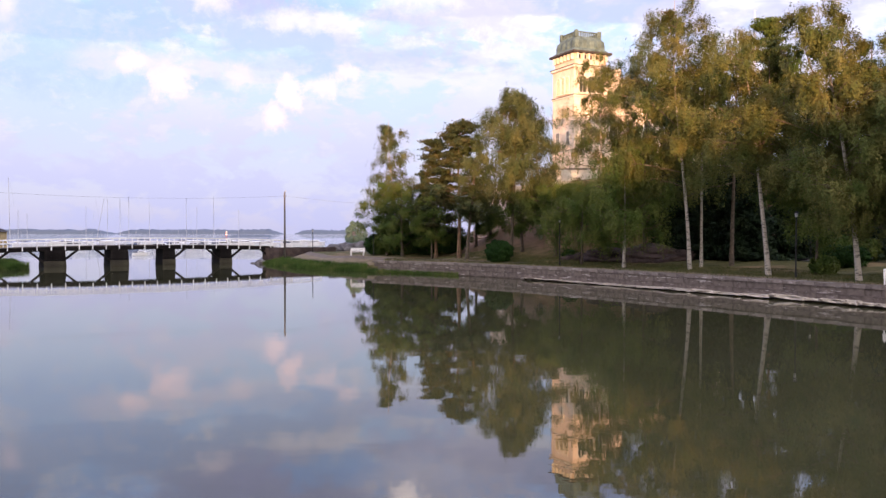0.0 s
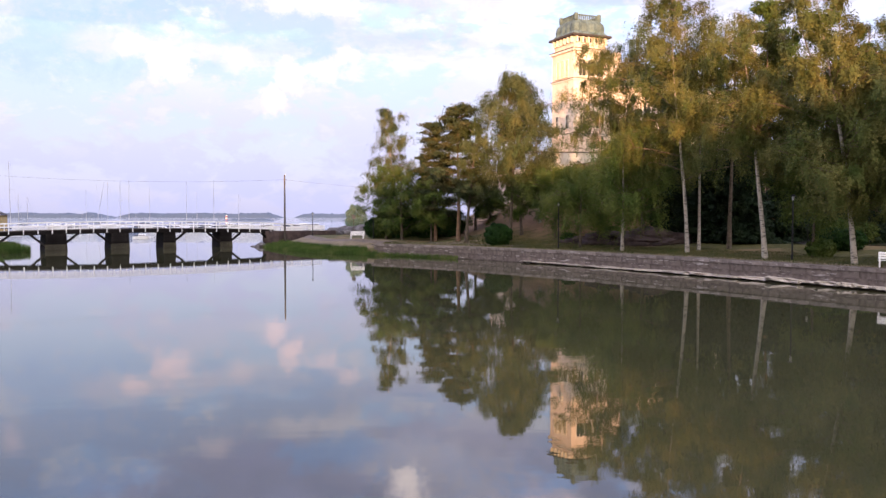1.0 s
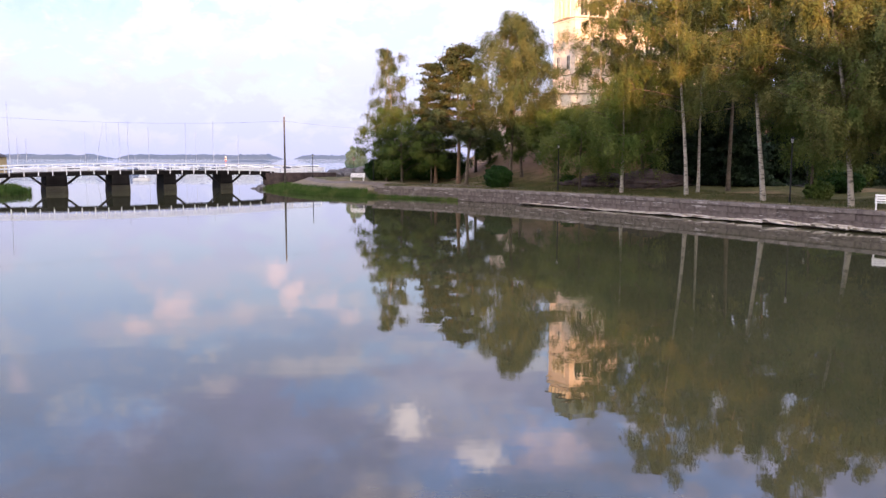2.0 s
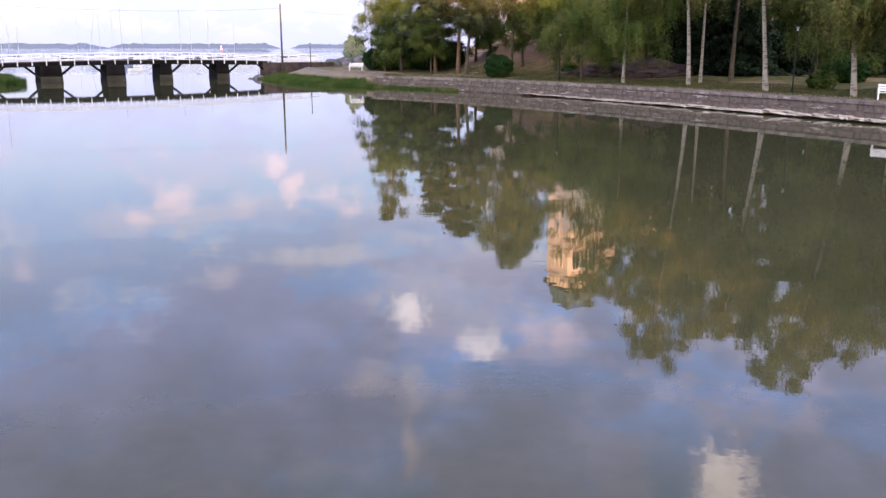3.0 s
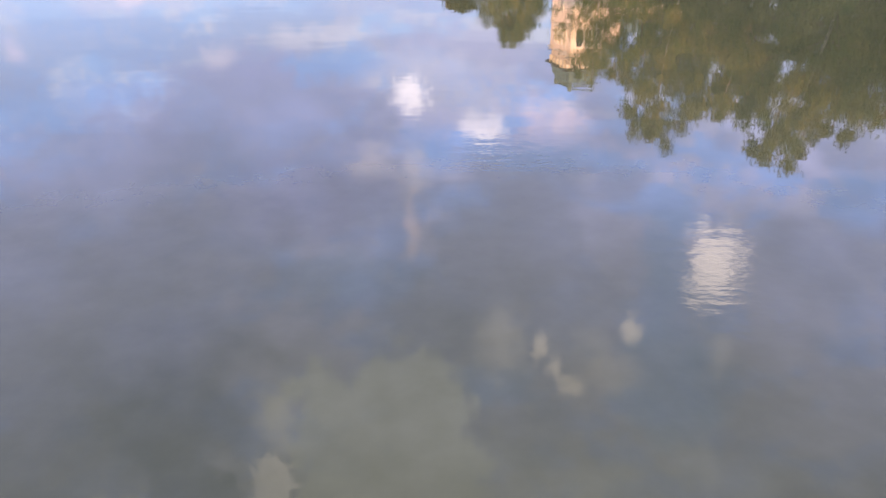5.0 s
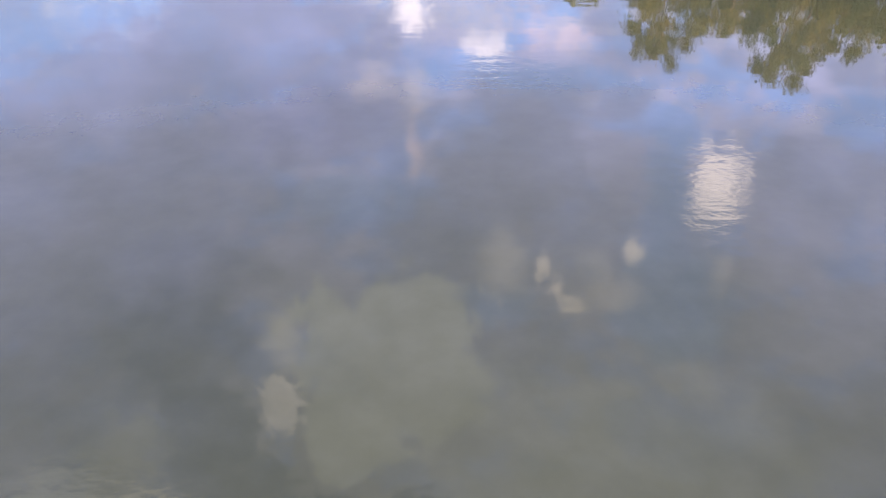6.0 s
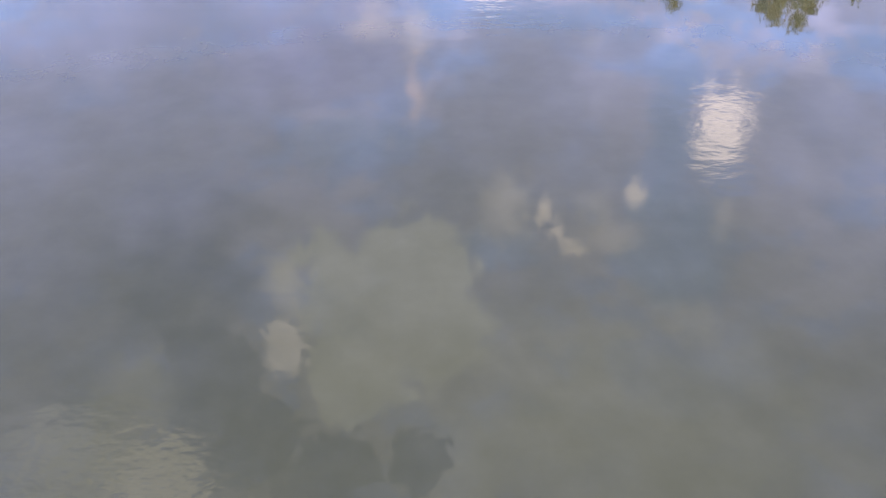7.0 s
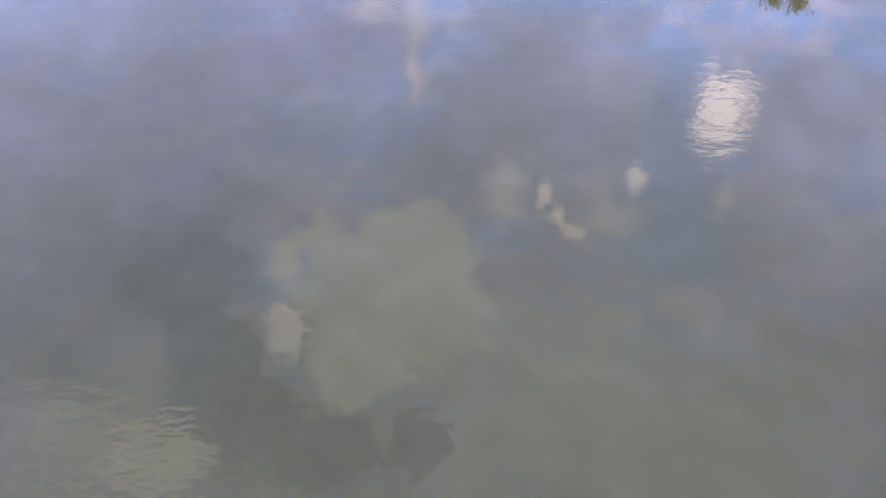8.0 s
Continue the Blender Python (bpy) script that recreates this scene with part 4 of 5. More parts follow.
def stone_wall():
    """Granite wall along the shore: two courses and a paler coping, with a pale footing at the waterline."""
    root = tagged(empty("retaining_wall"), "low weathered granite wall along the bay", "wall", kind="structure")
    low, mid = block_meshes("stone", (1.0, 0.7, 0.50), STONE, 5, 0.014), block_meshes("stone", (1.0, 0.7, 0.425), STONE, 5, 0.014)
    top = block_meshes("coping", (1.0, 0.95, 0.22), COPING)
    foot = footing_meshes()
    rng_ = random.Random(7)
    for meshes, name, z, mean, inset in ((low, "stone", 0.08, 1.7, 0.35), (mid, "stone", 0.59, 1.45, 0.37), (top, "coping", 1.02, 1.5, 0.43)):
        s = 25.0 + rng_.random()
        while s < LENGTH:
            w = mean * rng_.uniform(0.65, 1.35)
            x, y, a = along(LINE, s + w / 2)
            k = inset + rng_.uniform(-0.02, 0.02)
            m = Matrix.Translation((x, y, z)) @ pose(0, 0, 0, 0, rng_.uniform(-0.4, 0.4), math.degrees(a) + 180 + rng_.uniform(-0.6, 0.6))
            m = m @ Matrix.Translation((0, k, 0)) @ Matrix.Diagonal((w - 0.004, 1, 1, 1))
            piece(name, rng_.choice(meshes), m, root)
            s += w
    s = 25.0
    while s < LENGTH - 22:
        w = rng_.uniform(0.6, 2.6)
        if rng_.random() < 0.07:
            s += w * 0.4
            continue
        x, y, a = along(LINE, s + w / 2)
        far_end = min(1.0, max(0.0, (LENGTH - 22 - s) / 26))
        proud = rng_.uniform(-0.16, 0.0) - 0.12 * far_end
        m = Matrix.Translation((x, y, 0.09 + 0.03 * math.sin(s * 0.21) + rng_.uniform(-0.015, 0.02))) @ pose(0, 0, 0, 0, rng_.uniform(-1.5, 1.5), math.degrees(a) + 180 + rng_.uniform(-2, 2))
        m = m @ Matrix.Translation((0, proud, 0)) @ Matrix.Diagonal((w + 0.04, 1, rng_.uniform(0.24, 0.5) * (0.4 + 0.6 * far_end), 1))
        piece("footing", rng_.choice(foot), m, root)
        s += w
    # core that fills the joints
    p = LINE[::4]
    d = np.gradient(p, axis=0)
    d /= np.linalg.norm(d, axis=1)[:, None]
    nrm = np.c_[d[:, 1], -d[:, 0]]
    a, b = p - nrm * -0.06, p - nrm * -0.8
    n = len(p)
    v = np.concatenate([np.c_[a, np.full(n, -1.2)], np.c_[a, np.full(n, 1.18)], np.c_[b, np.full(n, 1.18)], np.c_[b, np.full(n, -1.2)]])
    f = []
    for i in range(n - 1):
        for k in range(3):
            f.append((k * n + i, k * n + i + 1, (k + 1) * n + i + 1, (k + 1) * n + i))
    tagged(raw("mortar_core", v, f, STONE, root), "mortared joints behind the blocks")


stone_wall()


# ---- strips of path and road that follow the ground ----
def strip(name, pts, width, mat, label, category, lift=0.05):
    p = np.array(pts, float)
    seg = np.r_[0, np.cumsum(np.hypot(*np.diff(p, axis=0).T))]
    s = np.linspace(0, seg[-1], int(seg[-1] / 0.7))
    p = np.c_[np.interp(s, seg, p[:, 0]), np.interp(s, seg, p[:, 1])]
    d = np.gradient(p, axis=0)
    d /= np.linalg.norm(d, axis=1)[:, None]
    nrm = np.c_[-d[:, 1], d[:, 0]]
    rows = [p + nrm * width * k for k in np.linspace(-0.5, 0.5, 7)]
    v = np.concatenate([np.c_[r, ground_z(r[:, 0], r[:, 1]) + lift] for r in rows])
    n = len(p)
    f = [(k * n + i, k * n + i + 1, (k + 1) * n + i + 1, (k + 1) * n + i) for k in range(6) for i in range(n - 1)]
    return tagged(raw(name, v, f, mat, smooth=True), label, category, kind="structure")


strip("path", [(-18.8, 127.5), (-19, 118), (-15, 108), (-9.5, 100), (-3, 94), (2.5, 88.5), (8, 82)], 1.1, GRAVEL, "pale gravel path from the bridge along the shore", "path")
strip("verge", [(-21, 119), (-16.8, 108.5), (-10.5, 100.2), (-3, 94.2), (3, 89.2)], 4.4, SOIL, "trodden brown earth along the low shore", "path", 0.03)
strip("road", [(18, 83), (31, 77.5), (41, 75.5), (70, 64)], 4.2, ASPHALT, "grey asphalt drive behind the trees", "road", 0.08)


p = LINE[40:]
d = np.gradient(p, axis=0)
d /= np.linalg.norm(d, axis=1)[:, None]
strip("verge", (p + np.c_[d[:, 1], -d[:, 0]] * 1.7)[::6], 1.5, SOIL, "trodden dry verge along the top of the wall", "path", 0.03)


# ---- rocks ----
def boulder(name, x, y, size, mat, label, seed, sink=0.3, turn=0.0):
    bm = bmesh.new()
    bmesh.ops.create_icosphere(bm, subdivisions=4, radius=1.0)
    for v in bm.verts:
        p = v.co * 1.3 + Vector((seed * 3.1, seed * 1.7, 0))
        k = 1 + 0.35 * noise.noise(p) + 0.16 * noise.noise(p * 2.7) + 0.06 * noise.noise(p * 7)
        crack = 0.06 * abs(noise.noise(p * 1.9 + Vector((5, 2, 8))))
        if size[0] > 2:
            crack += 0.34 * abs(noise.noise(Vector((p.x * 0.9 + p.z, p.y * 0.9, p.z * 4.2 + p.x * 0.8))))
        v.co = Vector((v.co.x * size[0], v.co.y * size[1], v.co.z * size[2])) * (k - crack)
    ob = mesh_object(name, bm, mat, True)
    ob.matrix_world = pose(x, y, gz(x, y) + size[2] * (1 - sink) * 0.55, 0, 0, turn)
    return tagged(ob, label, "rock")


OUT = "reddish-brown bedrock outcrop on the shaded slope"
boulder("bedrock_outcrop", *at(1150, 80), (3.4, 2.2, 1.25), ROCK, OUT, 1, 0.4, -20)
boulder("bedrock_outcrop", *at(1128, 79.0), (2.5, 1.6, 0.65), ROCK, OUT, 31, 0.35, -12)
boulder("bedrock_outcrop", *at(1172, 78.4), (2.3, 1.5, 0.55), ROCK, OUT, 32, 0.3, -25)
boulder("bedrock_outcrop", *at(1200, 79.6), (2.0, 1.4, 0.75), ROCK, OUT, 33, 0.3, 10)
boulder("bedrock_outcrop", *at(1085, 82), (3.0, 2.2, 1.0), ROCK, OUT, 2, 0.4)
boulder("bedrock_outcrop", *at(1030, 84), (2.4, 1.6, 0.6), ROCK, OUT, 3, 0.5, 15)
boulder("bedrock_outcrop", *at(1330, 80), (3.4, 2.2, 1.1), ROCK, OUT, 4, 0.4, 30)
boulder("shore_rock", -24.9, 115.9, (0.9, 0.8, 0.55), GREY_ROCK, "dark grey rock at the foot of the bridge end", 5, 0.4)
boulder("shore_rock", -26.3, 117.0, (0.7, 0.6, 0.4), GREY_ROCK, "small grey rock in the water by the bridge", 7, 0.2)
for i, (bearing, far_off, sx, sz) in enumerate(((592, 126, 1.3, 0.9), (608, 130, 1.6, 1.1), (625, 126, 1.5, 1.0), (645, 122, 1.6, 1.1), (662, 126, 1.8, 1.3), (580, 129, 0.9, 0.7))):
    boulder("rock_mound", *at(bearing, far_off), (sx, sx * 0.8, sz), GREY_ROCK, "grey rounded rock beyond the bridge end", 11 + i, 0.35, i * 40)


# ---- bridge ----
P0, P1 = Vector((-54.6, 100.9, 0)), Vector((-25.2, 122.6, 0))
AX = (P1 - P0).normalized()
SIDE = Vector((-AX.y, AX.x, 0))
SPAN = (P1 - P0).length
TURN = math.degrees(math.atan2(AX.y, AX.x))
DECK_W = 2.8


def deck_z(s):
    return 2.62 - 0.30 * ((s - SPAN * 0.5) / (SPAN * 0.5)) ** 2


def station(s, across, z):
    p = P0 + AX * s + SIDE * across
    return Vector((p.x, p.y, z))


def bridge():
    root = tagged(empty("footbridge"), "dark timber footbridge with white railings on tarred crib piers", "bridge")
    for s, width in ((7.3, 2.3), (15.0, 2.1), (21.4, 1.55), (29.3, 1.6)):
        pier = part("pier", pier_core(width), TAR_WOOD, root)
        pier.matrix_local = Matrix.Translation(station(s, 0, 0)) @ pose(0, 0, 0, 0, 0, TURN)
        z = -0.6
        while z < deck_z(s) - 0.62:
            for side in (-1, 1):
                w = width * (1.13 - 0.05 * max(z, 0) ) 
                bm = box(bmesh.new(), (w, 0.10, 0.25), bevel=0.015)
                b = part("plank", bm, WET_WOOD if z < 0.55 else TAR_WOOD, pier)
                b.matrix_local = pose(0, side * (1.55 - 0.05 * max(z, 0)), z, 0, 0, random.uniform(-0.4, 0.4))
            z += 0.262
    # deck beams and boards
    n = 18
    for side in (-1, 1):
        for i in range(n):
            a, b = SPAN * i / n, SPAN * (i + 1) / n
            za, zb = deck_z(a), deck_z(b)
            bm = bmesh.new()
            box(bm, ((b - a) + 0.01, 0.26, 0.52), (0, 0, -0.57), 0.02)
            m = Matrix.Translation(station((a + b) / 2, side * (DECK_W / 2 - 0.1), (za + zb) / 2)) @ pose(0, 0, 0, 0, -math.degrees(math.atan2(zb - za, b - a)), TURN)
            part("beam", bm, TAR_WOOD, root).matrix_local = m
    board = bpy.data.meshes.new("deck_board")
    bm = box(bmesh.new(), (0.22, DECK_W + 0.1, 0.07), (0, 0, -0.06), 0.008)
    bm.to_mesh(board)
    bm.free()
    board.materials.append(GREY_WOOD)
    s = 0.12
    while s < SPAN:
        piece("deck_board", board, Matrix.Translation(station(s, 0, deck_z(s))) @ pose(0, 0, 0, 0, 0, TURN), root)
        s += 0.25
    # slanting struts under the braced spans
    for s, way in ((6.1, -1), (8.55, 1), (13.9, -1), (22.25, 1), (28.4, -1), (30.2, 1), (0.7, 1), (SPAN - 0.2, -1)):
        for side in (-1,):
            bm = bmesh.new()
            long = 1.45 if way > 0 else 1.9
            foot, head = station(s, side * 1.42, deck_z(s) - 0.1 - long), station(s + way * long, side * 1.42, deck_z(s) - 0.40)
            beam_between(bm, foot, head, 0.26)
            part("strut", bm, TAR_WOOD, root)
    return root


def beam_between(bm, a, b, w):
    a, b = Vector(a), Vector(b)
    q = (b - a).to_track_quat("Z", "Y").to_matrix().to_4x4()
    box(bm, (w, w, (b - a).length), (0, 0, 0), w * 0.08, Matrix.Translation(a) @ q)
    return bm


def pier_core(w):
    bm = bmesh.new()
    box(bm, (w, 2.8, 3.2), (0, 0, -1.0))
    for v in bm.verts:
        if v.co.z < 0:
            v.co.x *= 1.18
            v.co.y *= 1.06
    bmesh.ops.bevel(bm, geom=list(bm.edges), offset=0.05, segments=1, affect="EDGES")
    return bm


BRIDGE = bridge()


def railing():
    """White timber rails on both sides, running on over the bank."""
    for side in (-1, 1):
        root = tagged(empty("bridge_railing"), "white painted timber railing of the footbridge", "railing", group="bridge railings")
        post = bpy.data.meshes.new("post")
        bm = box(bmesh.new(), (0.11, 0.11, 1.42), (0, 0, -0.46), 0.012)
        bm.to_mesh(post)
        bm.free()
        post.materials.append(WHITE_PAINT)
        end = SPAN + (8.2 if side < 0 else 5.0)
        marks = np.arange(0.4, end, 1.62)
        for s in marks:
            z = deck_z(s) if s < SPAN else max(2.3 - 0.05 * (s - SPAN), 1.9)
            piece("post", post, Matrix.Translation(station(s, side * (DECK_W / 2 + 0.08), z)) @ pose(0, 0, 0, 0, 0, TURN), root)
        for a, b in zip(marks[:-1], marks[1:]):
            for up, h in ((0.90, 0.13), (0.48, 0.11)):
                bm = bmesh.new()
                za, zb = ((deck_z(q) if q < SPAN else max(2.3 - 0.05 * (q - SPAN), 1.9)) + up for q in (a, b))
                p, q = station(a, side * (DECK_W / 2 + 0.16), za), station(b, side * (DECK_W / 2 + 0.16), zb)
                m = Matrix.Translation((p + q) / 2) @ pose(0, 0, 0, 0, -math.degrees(math.atan2(zb - za, b - a)), TURN)
                box(bm, (b - a + 0.01, 0.05, h), (0, 0, -h / 2), 0.008)
                part("rail", bm, WHITE_PAINT, root).matrix_local = m


railing()
# stone bank at the bridge end
part("abutment", slab([(-25.9, 121.0), (-23.2, 119.0), (-15.8, 124.6), (-18.5, 128.2), (-21.0, 126.8)], -0.6, 2.12), ROCK, BRIDGE, "rough stone bridge end")


# ---- pole and wires ----
def wire(a, b, sag, r=0.009, n=20):
    a, b = np.array(a, float), np.array(b, float)
    s = np.linspace(0, 1, n)[:, None]
    p = a + (b - a) * s
    p[:, 2] -= (sag * 4 * s * (1 - s))[:, 0]
    return tube(p, [r] * n, 4)


def utility_pole():
    x, y = -21.6, 115.2
    z = gz(x, y) - 0.2
    root = tagged(empty("utility_pole", pose(x, y, z)), "tall weathered wooden pole carrying two overhead wires", "pole")
    top = 9.85 - z
    part("pole", rod(bmesh.new(), (0, 0, 0), (0, 0, top), 0.15, 0.10, 10), GREY_WOOD, root, smooth=True)
    part("crossarm", box(bmesh.new(), (0.5, 0.08, 0.08), (0, 0, top - 0.65), 0.01), GREY_WOOD, root)
    bm = bmesh.new()
    rod(bm, (0.1, 0, top), (0.1, 0, top + 0.15), 0.05, 0.04)
    part("insulator", bm, LAMP_GLASS, root)
    for name, a, b, sag in (("wire", (0, 0, top - 0.6), (-50, -20, top + 0.9), 1.2), ("wire", (0, 0, top - 0.6), (28, 22, top - 1.2), 0.6)):
        v, f = wire(a, b, sag)
        raw(name, v, f, GREY_WOOD, root)


utility_pole()


# ---- benches and lamps ----
def bench():
    root = tagged(empty("park_bench"), "white painted slatted park bench on the shore path", "bench", group="park benches")
    for k in range(4):
        part("seat_slat", box(bmesh.new(), (1.75, 0.10, 0.035), (0, -0.20 + 0.125 * k, 0.43), 0.006), WHITE_PAINT, root)
    for k in range(3):
        sl = part("back_slat", box(bmesh.new(), (1.75, 0.035, 0.11), (0, 0, 0), 0.006), WHITE_PAINT, root)
        sl.matrix_local = pose(0, 0.26 + 0.035 * k, 0.52 + 0.145 * k, -10)
    for x in (-0.78, 0.78):
        part("leg", box(bmesh.new(), (0.07, 0.07, 0.62), (x, -0.22, 0), 0.008), WHITE_PAINT, root)
        bl = part("back_leg", box(bmesh.new(), (0.07, 0.07, 0.95), (0, 0, 0), 0.008), WHITE_PAINT, root)
        bl.matrix_local = pose(x, 0.22, 0, -7)
        part("armrest", box(bmesh.new(), (0.08, 0.58, 0.045), (x, 0.02, 0.62), 0.008), WHITE_PAINT, root)
        part("side_rail", box(bmesh.new(), (0.05, 0.48, 0.07), (x, 0.0, 0.36), 0.006), WHITE_PAINT, root)
    return root


first = bench()
bx, by = at(632, 103)
first.matrix_world = pose(bx, by, gz(bx, by) + 0.04, 0, 0, -8)
copy_thing(first, pose(26.35, 48.6, gz(26.35, 48.6), 0, 0, -30))


def lamp_post(x, y, top):
    z = gz(x, y) - 0.1
    h = top - z
    root = tagged(empty("park_lamp", pose(x, y, z)), "slim black park lamp post with a pale glass head", "lamp post", group="park lamps")
    bm = bmesh.new()
    rod(bm, (0, 0, 0), (0, 0, 0.5), 0.085, 0.075, 10)
    rod(bm, (0, 0, 0.5), (0, 0, h - 0.42), 0.055, 0.045, 10)
    part("post", bm, BLACK_IRON, root)
    bm = bmesh.new()
    rod(bm, (0, 0, h - 0.40), (0, 0, h - 0.14), 0.07, 0.10, 10)
    part("globe", bm, LAMP_GLASS, root)
    bm = bmesh.new()
    rod(bm, (0, 0, h - 0.12), (0, 0, h), 0.2, 0.03, 10)
    part("cap", bm, BLACK_IRON, root)


lamp_post(*at(991, 77), 5.6)
lamp_post(*at(1410, 56.5), 5.7)
lamp_post(*at(661, 103), 4.6)
lamp_post(*at(553, 118), 4.8)
lamp_post(*at(1436, 75), 5.2)


def sign_post(x, y, top):
    z = gz(x, y) - 0.1
    root = tagged(empty("sign_post", pose(x, y, z)), "slim grey post with a pale square sign board", "sign")
    part("post", rod(bmesh.new(), (0, 0, 0), (0, 0, top - z), 0.04, 0.04, 8), GREY_WOOD, root)
    part("board", box(bmesh.new(), (0.5, 0.04, 0.55), (0, -0.06, top - z - 0.6), 0.01), COPING, root)


sign_post(*at(626, 113), 4.5)


# ---- house with tower ----
def arch_window(w, h):
    """The outline of an arched opening, sill at 0."""
    return [(-w / 2, 0), (w / 2, 0)] + [(w / 2 * math.cos(a), h - w / 2 + w / 2 * math.sin(a)) for a in np.linspace(0, math.pi, 9)]


def prism_y(pts, y0, y1):
    bm = bmesh.new()
    a = [bm.verts.new((x, y0, z)) for x, z in pts]
    b = [bm.verts.new((x, y1, z)) for x, z in pts]
    bm.faces.new(a)
    bm.faces.new(b[::-1])
    for i in range(len(pts)):
        j = (i + 1) % len(pts)
        bm.faces.new((a[j], a[i], b[i], b[j]))
    return bm


def window(root, m, w, h, arched=True, pane=GLASS_DARK):
    """Trim, pane and sill set into a wall face."""
    pts = arch_window(w, h) if arched else [(-w / 2, 0), (w / 2, 0), (w / 2, h), (-w / 2, h)]
    win = part("window", prism_y(pts, -0.012, 0.05), pane, root)
    win.matrix_local = m
    bm = bmesh.new()
    n = len(pts)
    outer = [(x * (1 + 0.24 / w), z * (1 + 0.12 / h)) for x, z in pts]
    for i in range(1, n):
        j = (i + 1) % n
        q = [pts[i], pts[j], outer[j], outer[i]]
        vs = [bm.verts.new((x, -0.10, z)) for x, z in q] + [bm.verts.new((x, 0.02, z)) for x, z in q]
        bm.faces.new(vs[:4])
        for a, b in ((0, 1), (1, 2), (2, 3), (3, 0)):
            bm.faces.new((vs[b], vs[a], vs[a + 4], vs[b + 4]))
    part("frame", bm, TRIM, win)
    part("sill", box(bmesh.new(), (w + 0.34, 0.22, 0.10), (0, -0.08, -0.11), 0.01), TRIM, win)
    bm = bmesh.new()
    box(bm, (0.06, 0.05, h - 0.05), (0, -0.03, 0))
    box(bm, (w, 0.05, 0.05), (0, -0.03, h * 0.55))
    part("mullion", bm, TRIM, win)


def house():
    root = tagged(empty("tower_house", pose(17.5, 108.2, 0.35, 0, 0, 24)), "cream plastered villa with a square tower and green copper roof", "house")
    t = 4.65
    h = t / 2
    z0 = 9.5
    part("tower_wall", box(bmesh.new(), (t + 0.4, t + 0.4, 24.6 - z0), (0, 0, z0), 0.03), PLASTER, root)
    part("tower_wall", box(bmesh.new(), (t, t, 1.9), (0, 0, 24.6), 0.03), PLASTER, root)
    shaft = h + 0.2
    for z, over, tall in ((20.85, 0.30, 0.22), (24.45, 0.42, 0.30), (14.0, 0.30, 0.22)):
        part("cornice", box(bmesh.new(), (t + 2 * over, t + 2 * over, tall), (0, 0, z), 0.04), TRIM, root)
        # thin dark strip that imitates the shadow line of the cornice
        part("shadow_line", box(bmesh.new(), (t + 2 * over + 0.12, t + 2 * over + 0.12, 0.07), (0, 0, z + tall), 0.01), ROOF_DARK, root)
    part("eaves", box(bmesh.new(), (t + 1.15, t + 1.15, 0.28), (0, 0, 26.28), 0.06), ROOF_DARK, root)
    for k, a in enumerate((0, 90, 180, 270)):
        turn = pose(0, 0, 0, 0, 0, a)
        for i in range(6):
            br = part("bracket", box(bmesh.new(), (0.24, 0.44, 0.8), (0, -0.18, 0), 0.05), TRIM, root)
            br.matrix_local = turn @ pose(-h + 0.25 + i * (t - 0.5) / 5, -h, 25.5)
        for i in range(5):
            op = part("frieze_opening", box(bmesh.new(), (0.34, 0.06, 0.56), (0, -0.03, 0), 0.01), GLASS_DARK, root)
            op.matrix_local = turn @ pose(-h + 0.25 + (i + 0.5) * (t - 0.5) / 5, -h, 25.6)
        # left-face panes carry the sky's reflection as a pale colour
        wide, pane = (0.62, SKY_PANE) if a == 270 else (0.98, GLASS_DARK)
        for i in (-1, 0, 1):
            window(root, turn @ pose(i * (1.05 if a == 270 else 1.3), -shaft, 21.4), wide, 2.1, True, pane)
        window(root, turn @ pose(0.0, -shaft, 17.8), 0.5, 1.5, False)
        window(root, turn @ pose(-1.2, -shaft, 15.0), 0.7, 1.6, False)
        window(root, turn @ pose(1.2, -shaft, 15.0), 0.7, 1.6, False)
    # ribbed bell roof, flat on top with a balustrade
    prof = [(2.5, 26.5), (2.48, 26.7), (2.2, 27.0), (2.2, 27.5), (2.12, 28.0), (1.86, 28.35), (1.78, 28.5)]
    bm = bmesh.new()
    rings = []
    for r, z in prof:
        ring = []
        for a in range(4):
            for k in range(8):
                u = -1 + 2 * k / 8
                rib = 1.0 + (0.06 if k % 2 else 0.0)
                x, y = r * rib, u * r
                q = Matrix.Rotation(math.pi / 2 * a, 3, "Z") @ Vector((x, y, 0))
                ring.append(bm.verts.new((q.x, q.y, z)))
        rings.append(ring)
    n = len(rings[0])
    for lo, hi in zip(rings[:-1], rings[1:]):
        for i in range(n):
            j = (i + 1) % n
            bm.faces.new((lo[i], lo[j], hi[j], hi[i]))
    bm.faces.new(rings[-1])
    bm.faces.new(rings[0][::-1])
    part("roof", bm, COPPER, root)
    for sx in (-1, 1):
        for sy in (-1, 1):
            part("finial", box(bmesh.new(), (0.46, 0.46, 0.95), (sx * 1.7, sy * 1.7, 28.4), 0.10), COPPER, root)
    for a in range(4):
        bm = bmesh.new()
        box(bm, (3.1, 0.14, 0.14), (0, -1.7, 29.05), 0.02)
        for i in range(11):
            box(bm, (0.13, 0.10, 0.65), (-1.4 + i * 0.28, -1.7, 28.45))
        part("balustrade", bm, COPPER, root).matrix_local = pose(0, 0, 0, 0, 0, 90 * a)
    # main house beside and behind the tower
    part("wing_wall", box(bmesh.new(), (20.0, 11.0, 11.5), (12.4, 4.0, 9.3), 0.03), PLASTER, root)
    for z, tall in ((20.4, 0.4), (15.2, 0.2)):
        part("cornice", box(bmesh.new(), (20.6, 11.6, tall), (12.4, 4.0, z), 0.04), TRIM, root)
    bm = bmesh.new()
